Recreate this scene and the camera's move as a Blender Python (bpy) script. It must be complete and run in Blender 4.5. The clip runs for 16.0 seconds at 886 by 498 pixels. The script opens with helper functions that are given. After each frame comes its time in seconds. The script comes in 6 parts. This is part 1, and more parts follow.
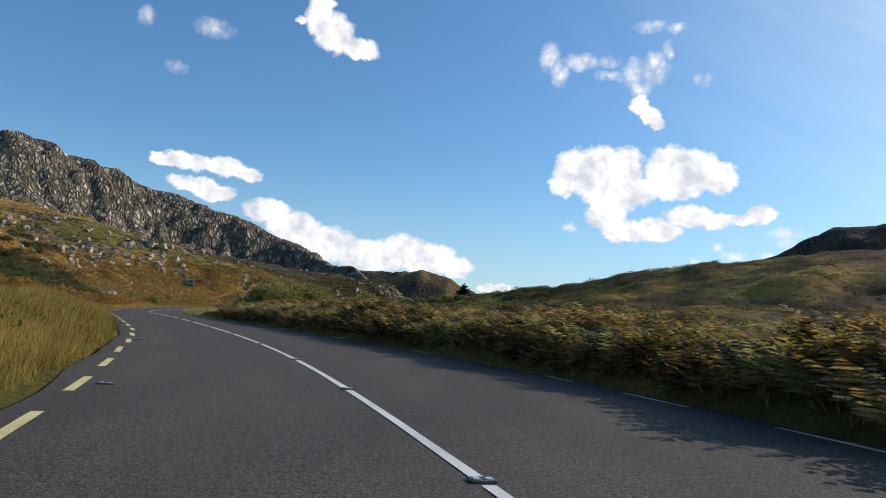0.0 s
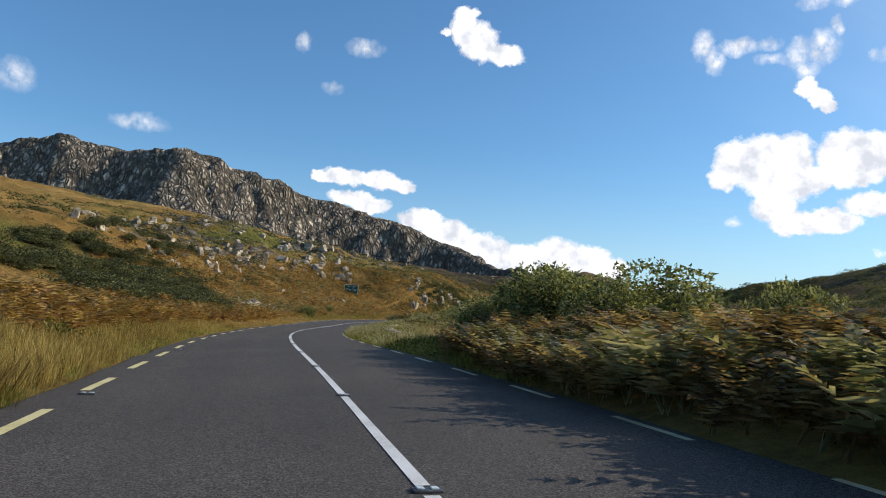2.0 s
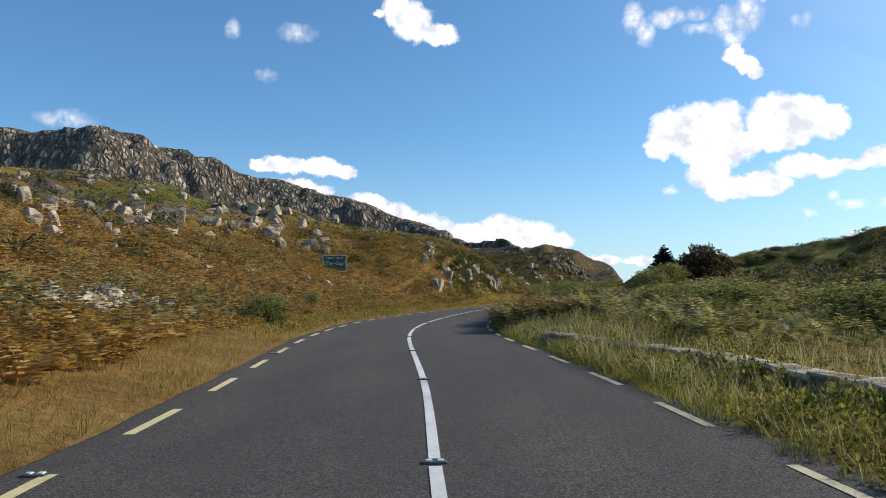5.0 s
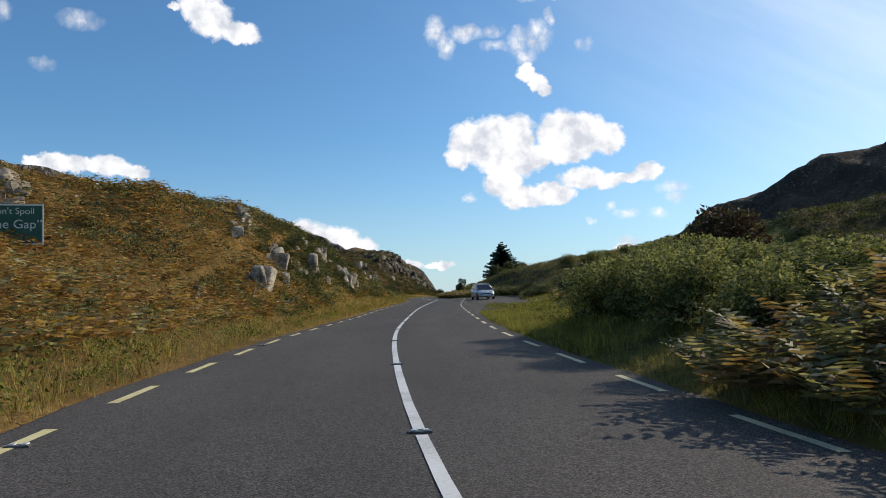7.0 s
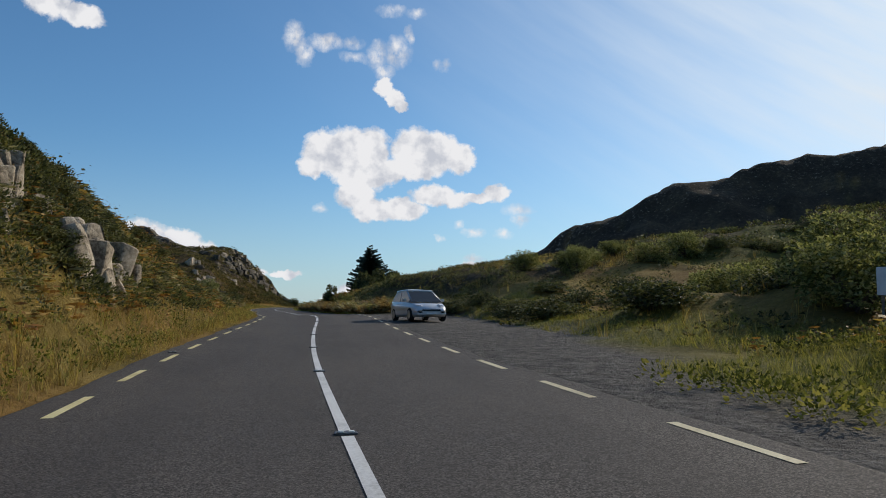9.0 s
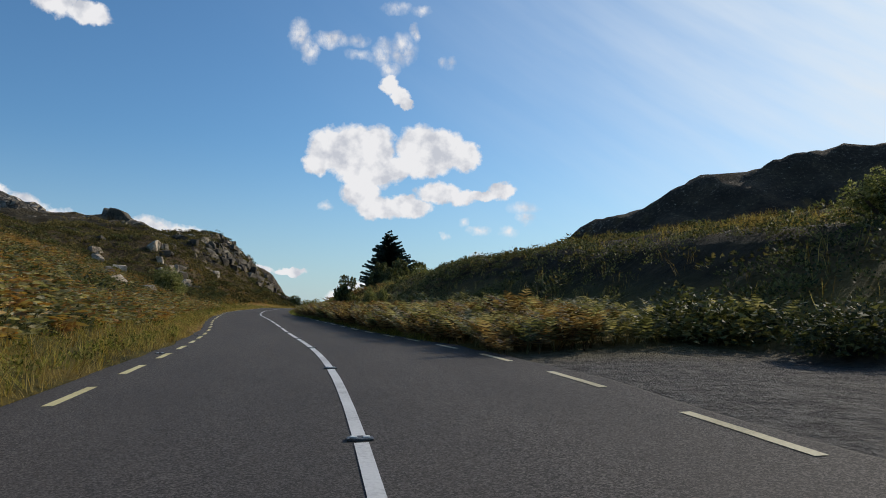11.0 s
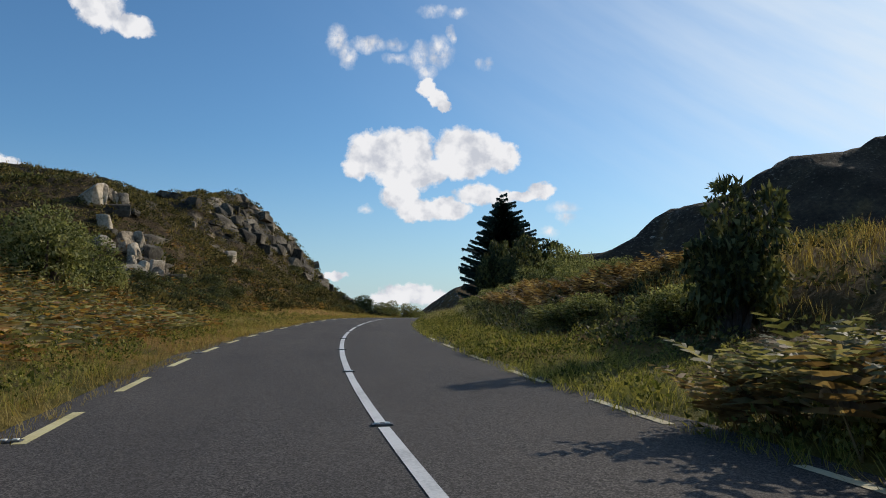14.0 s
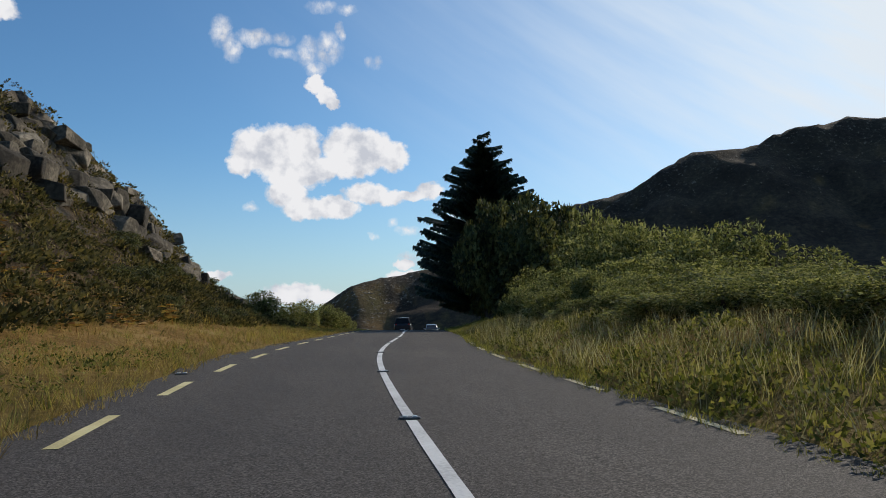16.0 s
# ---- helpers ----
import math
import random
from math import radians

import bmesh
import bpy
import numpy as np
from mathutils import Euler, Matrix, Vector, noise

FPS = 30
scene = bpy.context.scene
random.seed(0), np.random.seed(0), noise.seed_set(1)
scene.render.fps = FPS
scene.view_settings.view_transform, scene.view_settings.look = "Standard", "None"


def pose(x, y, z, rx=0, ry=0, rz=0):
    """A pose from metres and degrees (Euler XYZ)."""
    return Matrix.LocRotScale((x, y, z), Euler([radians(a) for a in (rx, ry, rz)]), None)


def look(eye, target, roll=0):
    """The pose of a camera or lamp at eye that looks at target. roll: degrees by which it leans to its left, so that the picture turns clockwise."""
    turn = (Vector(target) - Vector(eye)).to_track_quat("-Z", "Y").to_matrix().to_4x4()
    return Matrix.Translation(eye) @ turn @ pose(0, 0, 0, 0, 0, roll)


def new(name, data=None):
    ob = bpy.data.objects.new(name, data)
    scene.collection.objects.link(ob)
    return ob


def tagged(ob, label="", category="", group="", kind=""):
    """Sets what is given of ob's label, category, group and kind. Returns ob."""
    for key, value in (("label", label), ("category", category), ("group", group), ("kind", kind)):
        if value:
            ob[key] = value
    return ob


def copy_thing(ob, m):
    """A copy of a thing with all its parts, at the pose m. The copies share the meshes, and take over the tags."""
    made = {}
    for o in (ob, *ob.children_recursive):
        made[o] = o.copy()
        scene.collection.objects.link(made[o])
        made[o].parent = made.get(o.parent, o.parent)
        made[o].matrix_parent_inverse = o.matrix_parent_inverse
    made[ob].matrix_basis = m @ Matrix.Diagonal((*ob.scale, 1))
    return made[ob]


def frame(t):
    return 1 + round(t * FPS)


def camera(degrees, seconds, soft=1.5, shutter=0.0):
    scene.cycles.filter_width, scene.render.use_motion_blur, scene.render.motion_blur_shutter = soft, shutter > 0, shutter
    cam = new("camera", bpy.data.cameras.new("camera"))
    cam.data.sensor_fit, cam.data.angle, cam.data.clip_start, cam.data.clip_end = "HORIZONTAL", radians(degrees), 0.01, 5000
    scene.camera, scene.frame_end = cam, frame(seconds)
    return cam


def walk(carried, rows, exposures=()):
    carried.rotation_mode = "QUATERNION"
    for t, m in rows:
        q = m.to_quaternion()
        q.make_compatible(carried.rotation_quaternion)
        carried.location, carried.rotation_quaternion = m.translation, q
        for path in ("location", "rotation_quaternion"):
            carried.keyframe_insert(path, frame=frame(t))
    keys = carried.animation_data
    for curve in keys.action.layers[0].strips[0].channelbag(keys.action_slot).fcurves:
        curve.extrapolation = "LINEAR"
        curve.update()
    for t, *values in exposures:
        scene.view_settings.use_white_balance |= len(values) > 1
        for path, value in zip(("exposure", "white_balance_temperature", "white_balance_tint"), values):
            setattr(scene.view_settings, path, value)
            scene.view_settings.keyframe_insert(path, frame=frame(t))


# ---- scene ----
cam = camera(61.08, 16.0, soft=0.95)
PATH = [
    (0, (0.578, 0.002, -0.996), (-0.336, 19.874, 1.077), 3.99),
    (0.5, (-2.139, 9.124, -0.855), (-4.234, 28.918, 1.095), 3.84),
    (1, (-5.272, 17.71, -0.691), (-8.395, 37.376, 1.178), 3.82),
    (1.5, (-8.482, 24.965, -0.614), (-12.623, 44.435, 1.327), 3.77),
    (2, (-12.048, 32.13, -0.452), (-16.966, 51.417, 1.507), 2.85),
    (2.5, (-15.763, 39.232, -0.345), (-20.93, 58.456, 1.591), 1.95),
    (3, (-19.618, 46.483, -0.317), (-24.833, 65.711, 1.43), 1.20),
    (3.5, (-23.344, 53.793, -0.288), (-28.401, 73.073, 1.362), 0.87),
    (4, (-26.908, 61.317, -0.211), (-31.688, 80.674, 1.364), 0.41),
    (4.5, (-30.137, 69.248, -0.066), (-34.405, 88.727, 1.464), -0.21),
    (5, (-33.018, 77.552, 0.101), (-36.533, 97.183, 1.606), -0.85),
    (5.5, (-35.538, 86.2, 0.244), (-38.054, 105.986, 1.729), -1.38),
    (6, (-37.682, 95.159, 0.32), (-38.951, 115.066, 1.777), -1.66),
    (6.5, (-39.634, 104.264, 0.347), (-39.529, 124.213, 1.767), -1.76),
    (7, (-41.009, 113.464, 0.481), (-39.356, 133.337, 2.005), -1.99),
    (7.5, (-41.539, 122.762, 0.672), (-38.456, 142.457, 2.283), -1.80),
    (8, (-41.503, 132.195, 0.894), (-37.193, 151.659, 2.503), -1.11),
    (8.5, (-41.051, 141.348, 1.102), (-35.834, 160.579, 2.815), -0.55),
    (9, (-40.353, 150.449, 1.23), (-34.758, 169.565, 3.035), 0.22),
    (9.5, (-39.478, 159.561, 1.395), (-33.639, 178.606, 3.185), 0.26),
    (10, (-38.374, 168.706, 1.616), (-32.522, 187.748, 3.391), 0.30),
    (10.5, (-37.235, 177.902, 1.865), (-31.529, 196.99, 3.626), 0.34),
    (11, (-36.253, 187.169, 2.118), (-30.786, 206.327, 3.864), 0.38),
    (11.5, (-35.62, 196.524, 2.347), (-30.418, 215.757, 4.079), 0.42),
    (12, (-35.226, 205.929, 2.555), (-30.273, 225.249, 4.036), 0.26),
    (12.5, (-34.993, 215.348, 2.551), (-30.384, 234.735, 4.252), 0.44),
    (13, (-34.843, 224.645, 2.764), (-30.38, 244.074, 4.374), 0.22),
    (13.5, (-34.741, 233.916, 2.943), (-30.389, 253.349, 4.796), 0.07),
    (14, (-34.666, 243.442, 3.032), (-30.237, 262.864, 4.821), -0.38),
    (14.5, (-34.373, 252.545, 3.149), (-29.453, 271.847, 4.956), -1.10),
    (15, (-33.822, 262.038, 3.408), (-28.169, 281.14, 5.18), -1.44),
    (15.5, (-32.723, 271.675, 3.608), (-26.326, 290.552, 5.256), -1.40),
    (16, (-31.134, 281.054, 3.832), (-23.876, 299.61, 5.567), -0.91),
]
walk(cam, [(t, look(eye, target, roll)) for t, eye, target, roll in PATH],
     exposures=[(0, -0.06), (1.5, 0.0), (3.5, 0.16), (6, 0.04), (7.5, -0.18), (9, -0.38), (12.5, -0.38), (14, -0.34), (16, -0.36)])

# ---- light ----
SUN_AZ, SUN_EL = 65.0, 28.0          # degrees: clockwise from +y, above the horizon
sun = new("sun", bpy.data.lights.new("sun", "SUN"))
sun.data.energy, sun.data.angle, sun.data.color = 4.1, radians(0.55), (1.0, 0.90, 0.76)
_s = Vector((math.sin(radians(SUN_AZ)) * math.cos(radians(SUN_EL)), math.cos(radians(SUN_AZ)) * math.cos(radians(SUN_EL)), math.sin(radians(SUN_EL))))
sun.matrix_world = look(_s * 300, (0, 0, 0))


class Nodes:
    """A short way to write node trees."""

    def __init__(self, tree):
        self.t = tree
        tree.nodes.clear()

    def add(self, kind, ins=None, **props):
        n = self.t.nodes.new(kind)
        for k, v in props.items():
            setattr(n, k, v)
        for k, v in (ins or {}).items():
            if isinstance(v, bpy.types.NodeSocket):
                self.t.links.new(v, n.inputs[k])
            else:
                n.inputs[k].default_value = v
        return n

    def math(self, op, a, b=0.0, c=None, clamp=False):
        ins = {0: a, 1: b}
        if c is not None:
            ins[2] = c
        return self.add("ShaderNodeMath", ins, operation=op, use_clamp=clamp).outputs[0]

    def vec(self, op, a, b=(0, 0, 0)):
        n = self.add("ShaderNodeVectorMath", {0: a, 1: b}, operation=op)
        return n.outputs["Value"] if op in ("LENGTH", "DOT_PRODUCT", "DISTANCE") else n.outputs[0]

    def noise(self, vec, scale, detail=4.0, rough=0.55):
        return self.add("ShaderNodeTexNoise", {"Vector": vec, "Scale": scale, "Detail": detail, "Roughness": rough}).outputs["Fac"]

    def ramp(self, fac, stops):
        n = self.add("ShaderNodeValToRGB", {"Fac": fac})
        el = n.color_ramp.elements
        while len(el) < len(stops):
            el.new(0.5)
        for e, (p, c) in zip(el, stops):
            e.position, e.color = p, (*c, 1.0)
        return n.outputs["Color"]

    def mix(self, fac, a, b, blend="MIX"):
        n = self.add("ShaderNodeMix", {"Factor": fac}, data_type="RGBA", blend_type=blend)
        for i, v in ((6, a), (7, b)):
            if isinstance(v, bpy.types.NodeSocket):
                self.t.links.new(v, n.inputs[i])
            else:
                n.inputs[i].default_value = (*v[:3], 1.0)
        return n.outputs[2]


# ---- sky with its cumulus clouds ----
world = bpy.data.worlds.new("sky")
world.use_nodes = True
scene.world = world
w = Nodes(world.node_tree)
sky = w.add("ShaderNodeTexSky", sky_type="NISHITA", sun_disc=False, sun_elevation=radians(SUN_EL), sun_rotation=radians(SUN_AZ),
            altitude=50.0, air_density=1.0, dust_density=0.6, ozone_density=2.5)
ray = w.add("ShaderNodeTexCoord").outputs["Generated"]
ray = w.vec("NORMALIZE", ray)
parts_of_ray = w.add("ShaderNodeSeparateXYZ", {0: ray})
az = w.math("MULTIPLY", w.math("ARCTAN2", parts_of_ray.outputs[0], parts_of_ray.outputs[1]), 57.2958)
el = w.math("MULTIPLY", w.math("ARCSINE", parts_of_ray.outputs[2]), 57.2958)
sky_place = w.add("ShaderNodeCombineXYZ", {0: az, 1: el, 2: 0.0}).outputs[0]
wob = w.add("ShaderNodeTexNoise", {"Vector": sky_place, "Scale": 0.9, "Detail": 6.0, "Roughness": 0.62}).outputs["Color"]
wob = w.vec("SCALE", w.vec("SUBTRACT", wob, (0.5, 0.5, 0.5)), (0, 0, 0))
wob.node.inputs["Scale"].default_value = 1.1
bent = w.vec("ADD", sky_place, wob)
# each cloud: strength, then its puffs by azimuth, elevation, half width and half height
GREAT_CLOUD = (1.0, [(7.2, 12.4, 1.64, 1.47), (9.0, 12.2, 2.16, 1.9), (6.2, 11.3, 0.95, 0.86), (10.7, 12.6, 1.38, 1.55), (10.1, 10.9, 2.24, 1.38), (12.2, 11.1, 1.29, 0.86), (14.0, 12.6, 1.64, 1.64), (16.0, 12.5, 1.64, 1.38), (17.5, 12.0, 1.21, 1.12), (14.4, 11.2, 1.94, 0.78), (9.6, 9.4, 1.47, 1.21), (10.9, 8.1, 1.64, 0.86), (13.1, 8.2, 1.94, 0.82)])
ITS_TAIL = (0.9, [(15.5, 9.3, 1.64, 0.78), (17.2, 8.9, 1.21, 0.6), (20.5, 9.4, 0.95, 0.69), (19.0, 9.1, 1.29, 0.39)])
SCRAPS_UNDER_IT = (0.6, [(22.2, 7.4, 0.73, 0.39), (20.9, 6.3, 0.65, 0.39), (17.5, 7.0, 0.43, 0.39), (18.6, 6.4, 0.86, 0.3), (16.1, 6.0, 0.39, 0.26), (6.9, 8.1, 0.47, 0.34), (18.7, 4.3, 0.86, 0.39)])
TORN_WISPS_ABOVE_IT = (0.72, [(4.7, 20.6, 0.69, 0.95), (5.5, 19.5, 0.6, 0.86), (7.2, 20.3, 1.21, 0.56), (11.2, 19.5, 0.78, 0.95), (12.7, 19.8, 0.95, 1.03), (13.6, 21.0, 0.34, 0.69), (11.7, 18.4, 0.69, 0.6)])
THIN_SHREDS_BETWEEN_THEM = (0.48, [(9.2, 20.4, 0.78, 0.43), (9.4, 19.3, 1.03, 0.39), (14.1, 22.6, 0.69, 0.3), (16.4, 18.8, 0.34, 0.43)])
SLANTING_PUFF = (0.95, [(11.7, 17.3, 0.65, 0.69), (12.5, 16.5, 0.73, 0.65), (13.0, 15.9, 0.52, 0.43)])
BANK_OVER_RIDGE = (1.0, [(-16.1, 7.7, 1.72, 0.86), (-14.1, 6.7, 1.94, 1.12), (-11.4, 5.6, 2.59, 1.21), (-8.3, 5.0, 2.59, 1.12), (-5.8, 5.6, 1.72, 1.12), (-3.6, 5.1, 2.16, 1.12), (-1.5, 4.6, 1.12, 0.78), (1.7, 3.2, 1.47, 0.39), (4.4, 3.1, 1.21, 0.3)])
LONG_CLOUD = (0.9, [(-23.9, 10.6, 0.86, 0.39), (-22.6, 10.7, 1.21, 0.6), (-21.5, 10.6, 1.72, 0.6), (-19.5, 10.6, 1.55, 0.69), (-17.8, 10.2, 1.12, 0.43), (-21.4, 9.1, 1.81, 0.52), (-20.0, 8.6, 1.47, 0.6)])
HIGH_CLOUD = (0.85, [(-13.6, 22.2, 0.95, 1.29), (-12.3, 21.1, 1.47, 1.38), (-10.2, 20.3, 1.47, 0.73), (-13.3, 23.1, 0.95, 0.52), (-14.8, 21.7, 0.52, 0.3)])
FAINT_PATCHES = (0.42, [(-21.2, 20.2, 1.29, 0.6), (-23.4, 17.1, 0.78, 0.43), (-25.9, 20.2, 0.52, 0.69), (-37.0, 13.0, 1.64, 0.56), (12.2, 22.7, 1.03, 0.39), (15.8, 19.0, 0.34, 0.43), (22.1, 8.1, 1.12, 0.43), (-45.0, 14.9, 1.12, 1.03), (-37.5, 13.0, 1.38, 0.52)])
LOW_CLOUD_IN_GAP = (0.95, [(10.2, 1.7, 2.16, 0.78), (12.4, 1.4, 1.29, 0.6), (8.5, 1.4, 1.29, 0.6), (18.6, 2.9, 1.64, 0.43), (18.4, 3.8, 0.69, 0.34)])
cover = wisp = None
for strength, puffs in (GREAT_CLOUD, ITS_TAIL, SCRAPS_UNDER_IT, TORN_WISPS_ABOVE_IT, THIN_SHREDS_BETWEEN_THEM, SLANTING_PUFF, BANK_OVER_RIDGE, LONG_CLOUD, HIGH_CLOUD, FAINT_PATCHES, LOW_CLOUD_IN_GAP):
    for a, e, rx, ry in puffs:
        d = w.vec("LENGTH", w.vec("DIVIDE", w.vec("SUBTRACT", bent, (a, e, 0.0)), (rx * 1.3, ry * 1.3, 1.0)))
        puff = w.math("MULTIPLY", w.math("SUBTRACT", 1.0, d, clamp=True), strength * 2.2)
        if strength < 0.8:
            wisp = puff if wisp is None else w.math("MAXIMUM", wisp, puff)
        else:
            cover = puff if cover is None else w.math("MAXIMUM", cover, puff)
fray = w.noise(sky_place, 1.5, 9.0, 0.62)
cover = w.math("MULTIPLY", w.math("SUBTRACT", w.math("ADD", cover, w.math("MULTIPLY", fray, 0.9)), 0.64), 2.1, clamp=True)
torn = w.noise(w.vec("MULTIPLY", sky_place, (1.0, 0.7, 1.0)), 1.5, 8.0, 0.62)
wisp = w.math("MULTIPLY", w.math("ADD", w.math("MULTIPLY", torn, 3.2), -0.85), w.math("MULTIPLY", wisp, 0.85, clamp=True), clamp=True)
cover = w.math("MAXIMUM", cover, w.math("MULTIPLY", wisp, 0.9))
# glare that whitens the sky towards the sun, in slanting streaks
veil_at = w.vec("DOT_PRODUCT", ray, tuple(_s))
veil = w.math("MULTIPLY", w.math("POWER", w.math("MAXIMUM", veil_at, 0.0), 8.0), 1.75)
streak = w.noise(w.vec("MULTIPLY", w.add("ShaderNodeVectorRotate", {0: sky_place, "Angle": radians(32)}, rotation_type="Z_AXIS").outputs[0], (0.25, 1.6, 1.0)), 0.22, 4.0)
veil = w.math("MULTIPLY", veil, w.math("ADD", w.math("MULTIPLY", streak, 1.3), 0.15), clamp=True)
tone = w.mix(1.0, sky.outputs[0], (0.665, 0.99, 1.19), "MULTIPLY")
low_air = w.math("POWER", w.math("SUBTRACT", 1.0, w.math("DIVIDE", w.math("MAXIMUM", el, 0.0), 14.0), clamp=True), 2.0)
tone = w.mix(w.math("MULTIPLY", low_air, 0.62), tone, (5.6, 6.5, 7.4))
tone = w.mix(veil, tone, (7.6, 8.4, 9.2))
lumps = w.noise(sky_place, 0.55, 4.0)
white = w.ramp(lumps, [(0.36, (0.66, 0.69, 0.75)), (0.54, (1.0, 1.0, 1.0))])
white = w.mix(1.0, white, (8.7, 8.7, 8.9), "MULTIPLY")
final = w.mix(cover, tone, white)
w.add("ShaderNodeOutputWorld", {0: w.add("ShaderNodeBackground", {0: final, 1: 0.125}).outputs[0]})


# ---- materials ----
def material(name, stops, scale=1.0, fine=9.0, rough=0.9, bump=0.3, bump_scale=None, metal=0.0, island=0.0, objects=0.0, spec=0.3, coat=0.0, through_light=0.0):
    """stops: colours that broad and fine noise choose between. island, objects: how far single pieces differ."""
    m = bpy.data.materials.new(name)
    m.use_nodes = True
    n = Nodes(m.node_tree)
    at = n.add("ShaderNodeTexCoord").outputs["Object"]
    broad, small = n.noise(at, scale, 5.0), n.noise(at, scale * fine, 6.0, 0.65)
    fac = n.math("ADD", n.math("MULTIPLY", broad, 0.55), n.math("MULTIPLY", small, 0.45))
    if island:
        # clump-sized tone swings paint in the light and shadow contrast between plants
        clump = n.noise(at, 1.7, 3.0, 0.6)
        fac = n.math("ADD", fac, n.math("MULTIPLY", n.math("SUBTRACT", clump, 0.5), 0.7))
        fac = n.math("ADD", fac, n.math("MULTIPLY", n.math("SUBTRACT", n.add("ShaderNodeNewGeometry").outputs["Random Per Island"], 0.5), island))
    if objects:
        fac = n.math("ADD", fac, n.math("MULTIPLY", n.math("SUBTRACT", n.add("ShaderNodeObjectInfo").outputs["Random"], 0.5), objects))
    col = n.ramp(fac, stops)
    b = n.add("ShaderNodeBsdfPrincipled", {"Base Color": col, "Roughness": rough, "Metallic": metal, "Specular IOR Level": spec, "Coat Weight": coat})
    if bump:
        h = n.noise(at, bump_scale or scale * fine * 2, 6.0, 0.7)
        n.t.links.new(n.add("ShaderNodeBump", {"Strength": bump, "Distance": 0.05, "Height": h}).outputs[0], b.inputs["Normal"])
    out = b.outputs[0]
    if through_light:
        tr = n.add("ShaderNodeBsdfTranslucent", {"Color": n.mix(1.0, col, (1.5, 1.5, 0.9), "MULTIPLY")}).outputs[0]
        out = n.add("ShaderNodeMixShader", {0: through_light, 1: out, 2: tr}).outputs[0]
    n.add("ShaderNodeOutputMaterial", {0: out})
    return m


def ramp3(a, b, c, lo=0.34, hi=0.66):
    return [(lo, a), ((lo + hi) / 2, b), (hi, c)]


M_ROCK = material("rock", ramp3((0.10, 0.080, 0.056), (0.37, 0.305, 0.22), (0.64, 0.55, 0.42), 0.37, 0.62), 1.1, 6.0, 0.95, 1.0, objects=0.14)
M_PAINT_YELLOW = material("yellow_paint", ramp3((0.44, 0.37, 0.17), (0.68, 0.58, 0.28), (0.76, 0.68, 0.38)), 1.2, 30.0, 0.7, 0.2)
M_PAINT_PALE = material("worn_yellow_paint", ramp3((0.32, 0.28, 0.17), (0.60, 0.52, 0.32), (0.72, 0.64, 0.43)), 1.2, 30.0, 0.7, 0.2)
M_PAINT_WHITE = material("white_paint", ramp3((0.42, 0.41, 0.39), (0.66, 0.65, 0.62), (0.76, 0.75, 0.72)), 1.0, 30.0, 0.7, 0.2)
M_GRASS_GOLD = material("dry_grass", ramp3((0.13, 0.085, 0.025), (0.30, 0.21, 0.06), (0.45, 0.34, 0.12)), 0.25, 14.0, 0.85, 0.0, island=0.5, through_light=0.35)
M_GRASS_GREEN = material("green_grass", ramp3((0.07, 0.08, 0.016), (0.19, 0.19, 0.036), (0.38, 0.33, 0.09)), 0.25, 14.0, 0.8, 0.0, island=0.5, through_light=0.35)
M_FERN_GREEN = material("green_bracken", ramp3((0.065, 0.066, 0.028), (0.165, 0.155, 0.068), (0.37, 0.32, 0.19)), 0.3, 9.0, 0.6, 0.0, island=0.3, spec=0.2, through_light=0.4)
M_FERN_RUST = material("russet_bracken", ramp3((0.15, 0.08, 0.025), (0.31, 0.15, 0.042), (0.40, 0.27, 0.08)), 0.3, 9.0, 0.7, 0.0, island=0.45, through_light=0.3)
M_FERN_BROWN = material("brown_bracken", ramp3((0.058, 0.036, 0.017), (0.175, 0.105, 0.046), (0.34, 0.25, 0.13)), 0.3, 9.0, 0.65, 0.0, island=0.3, spec=0.2, through_light=0.4)
M_GORSE = material("gorse_green", ramp3((0.03, 0.037, 0.014), (0.09, 0.098, 0.034), (0.20, 0.19, 0.07)), 0.8, 7.0, 0.7, 0.0, island=0.4, through_light=0.2)
M_GRASS_PALE = material("seeding_grass", ramp3((0.15, 0.12, 0.05), (0.32, 0.27, 0.13), (0.48, 0.43, 0.26)), 0.25, 14.0, 0.85, 0.0, island=0.5, through_light=0.3)
M_WEED = material("verge_weeds", ramp3((0.05, 0.06, 0.014), (0.15, 0.155, 0.035), (0.30, 0.27, 0.085)), 0.3, 9.0, 0.8, 0.0, island=0.5, spec=0.15, through_light=0.3)
M_HEATH = material("heath_sprigs", ramp3((0.032, 0.033, 0.015), (0.105, 0.095, 0.038), (0.25, 0.195, 0.078)), 0.16, 9.0, 0.8, 0.0, island=0.35, spec=0.1, through_light=0.2)
# crag rock darkened by lichen, with the knoll's shade put into the colour too
M_CRAG = material("shaded_lichened_crag", ramp3((0.03, 0.025, 0.018), (0.10, 0.085, 0.063), (0.30, 0.26, 0.195), 0.36, 0.66), 0.7, 7.0, 0.95, 1.0, objects=0.2)
M_NEEDLE = material("spruce_needles", ramp3((0.018, 0.032, 0.024), (0.042, 0.066, 0.046), (0.08, 0.11, 0.066)), 0.8, 7.0, 0.7, 0.0, island=0.4)
M_LEAF = material("shrub_leaf", ramp3((0.065, 0.075, 0.026), (0.17, 0.18, 0.066), (0.32, 0.31, 0.15)), 0.6, 7.0, 0.8, 0.0, island=0.45, spec=0.12, through_light=0.35)
M_BARK = material("bark", ramp3((0.04, 0.032, 0.025), (0.09, 0.07, 0.055), (0.16, 0.13, 0.10)), 3.0, 8.0, 0.95, 0.8)


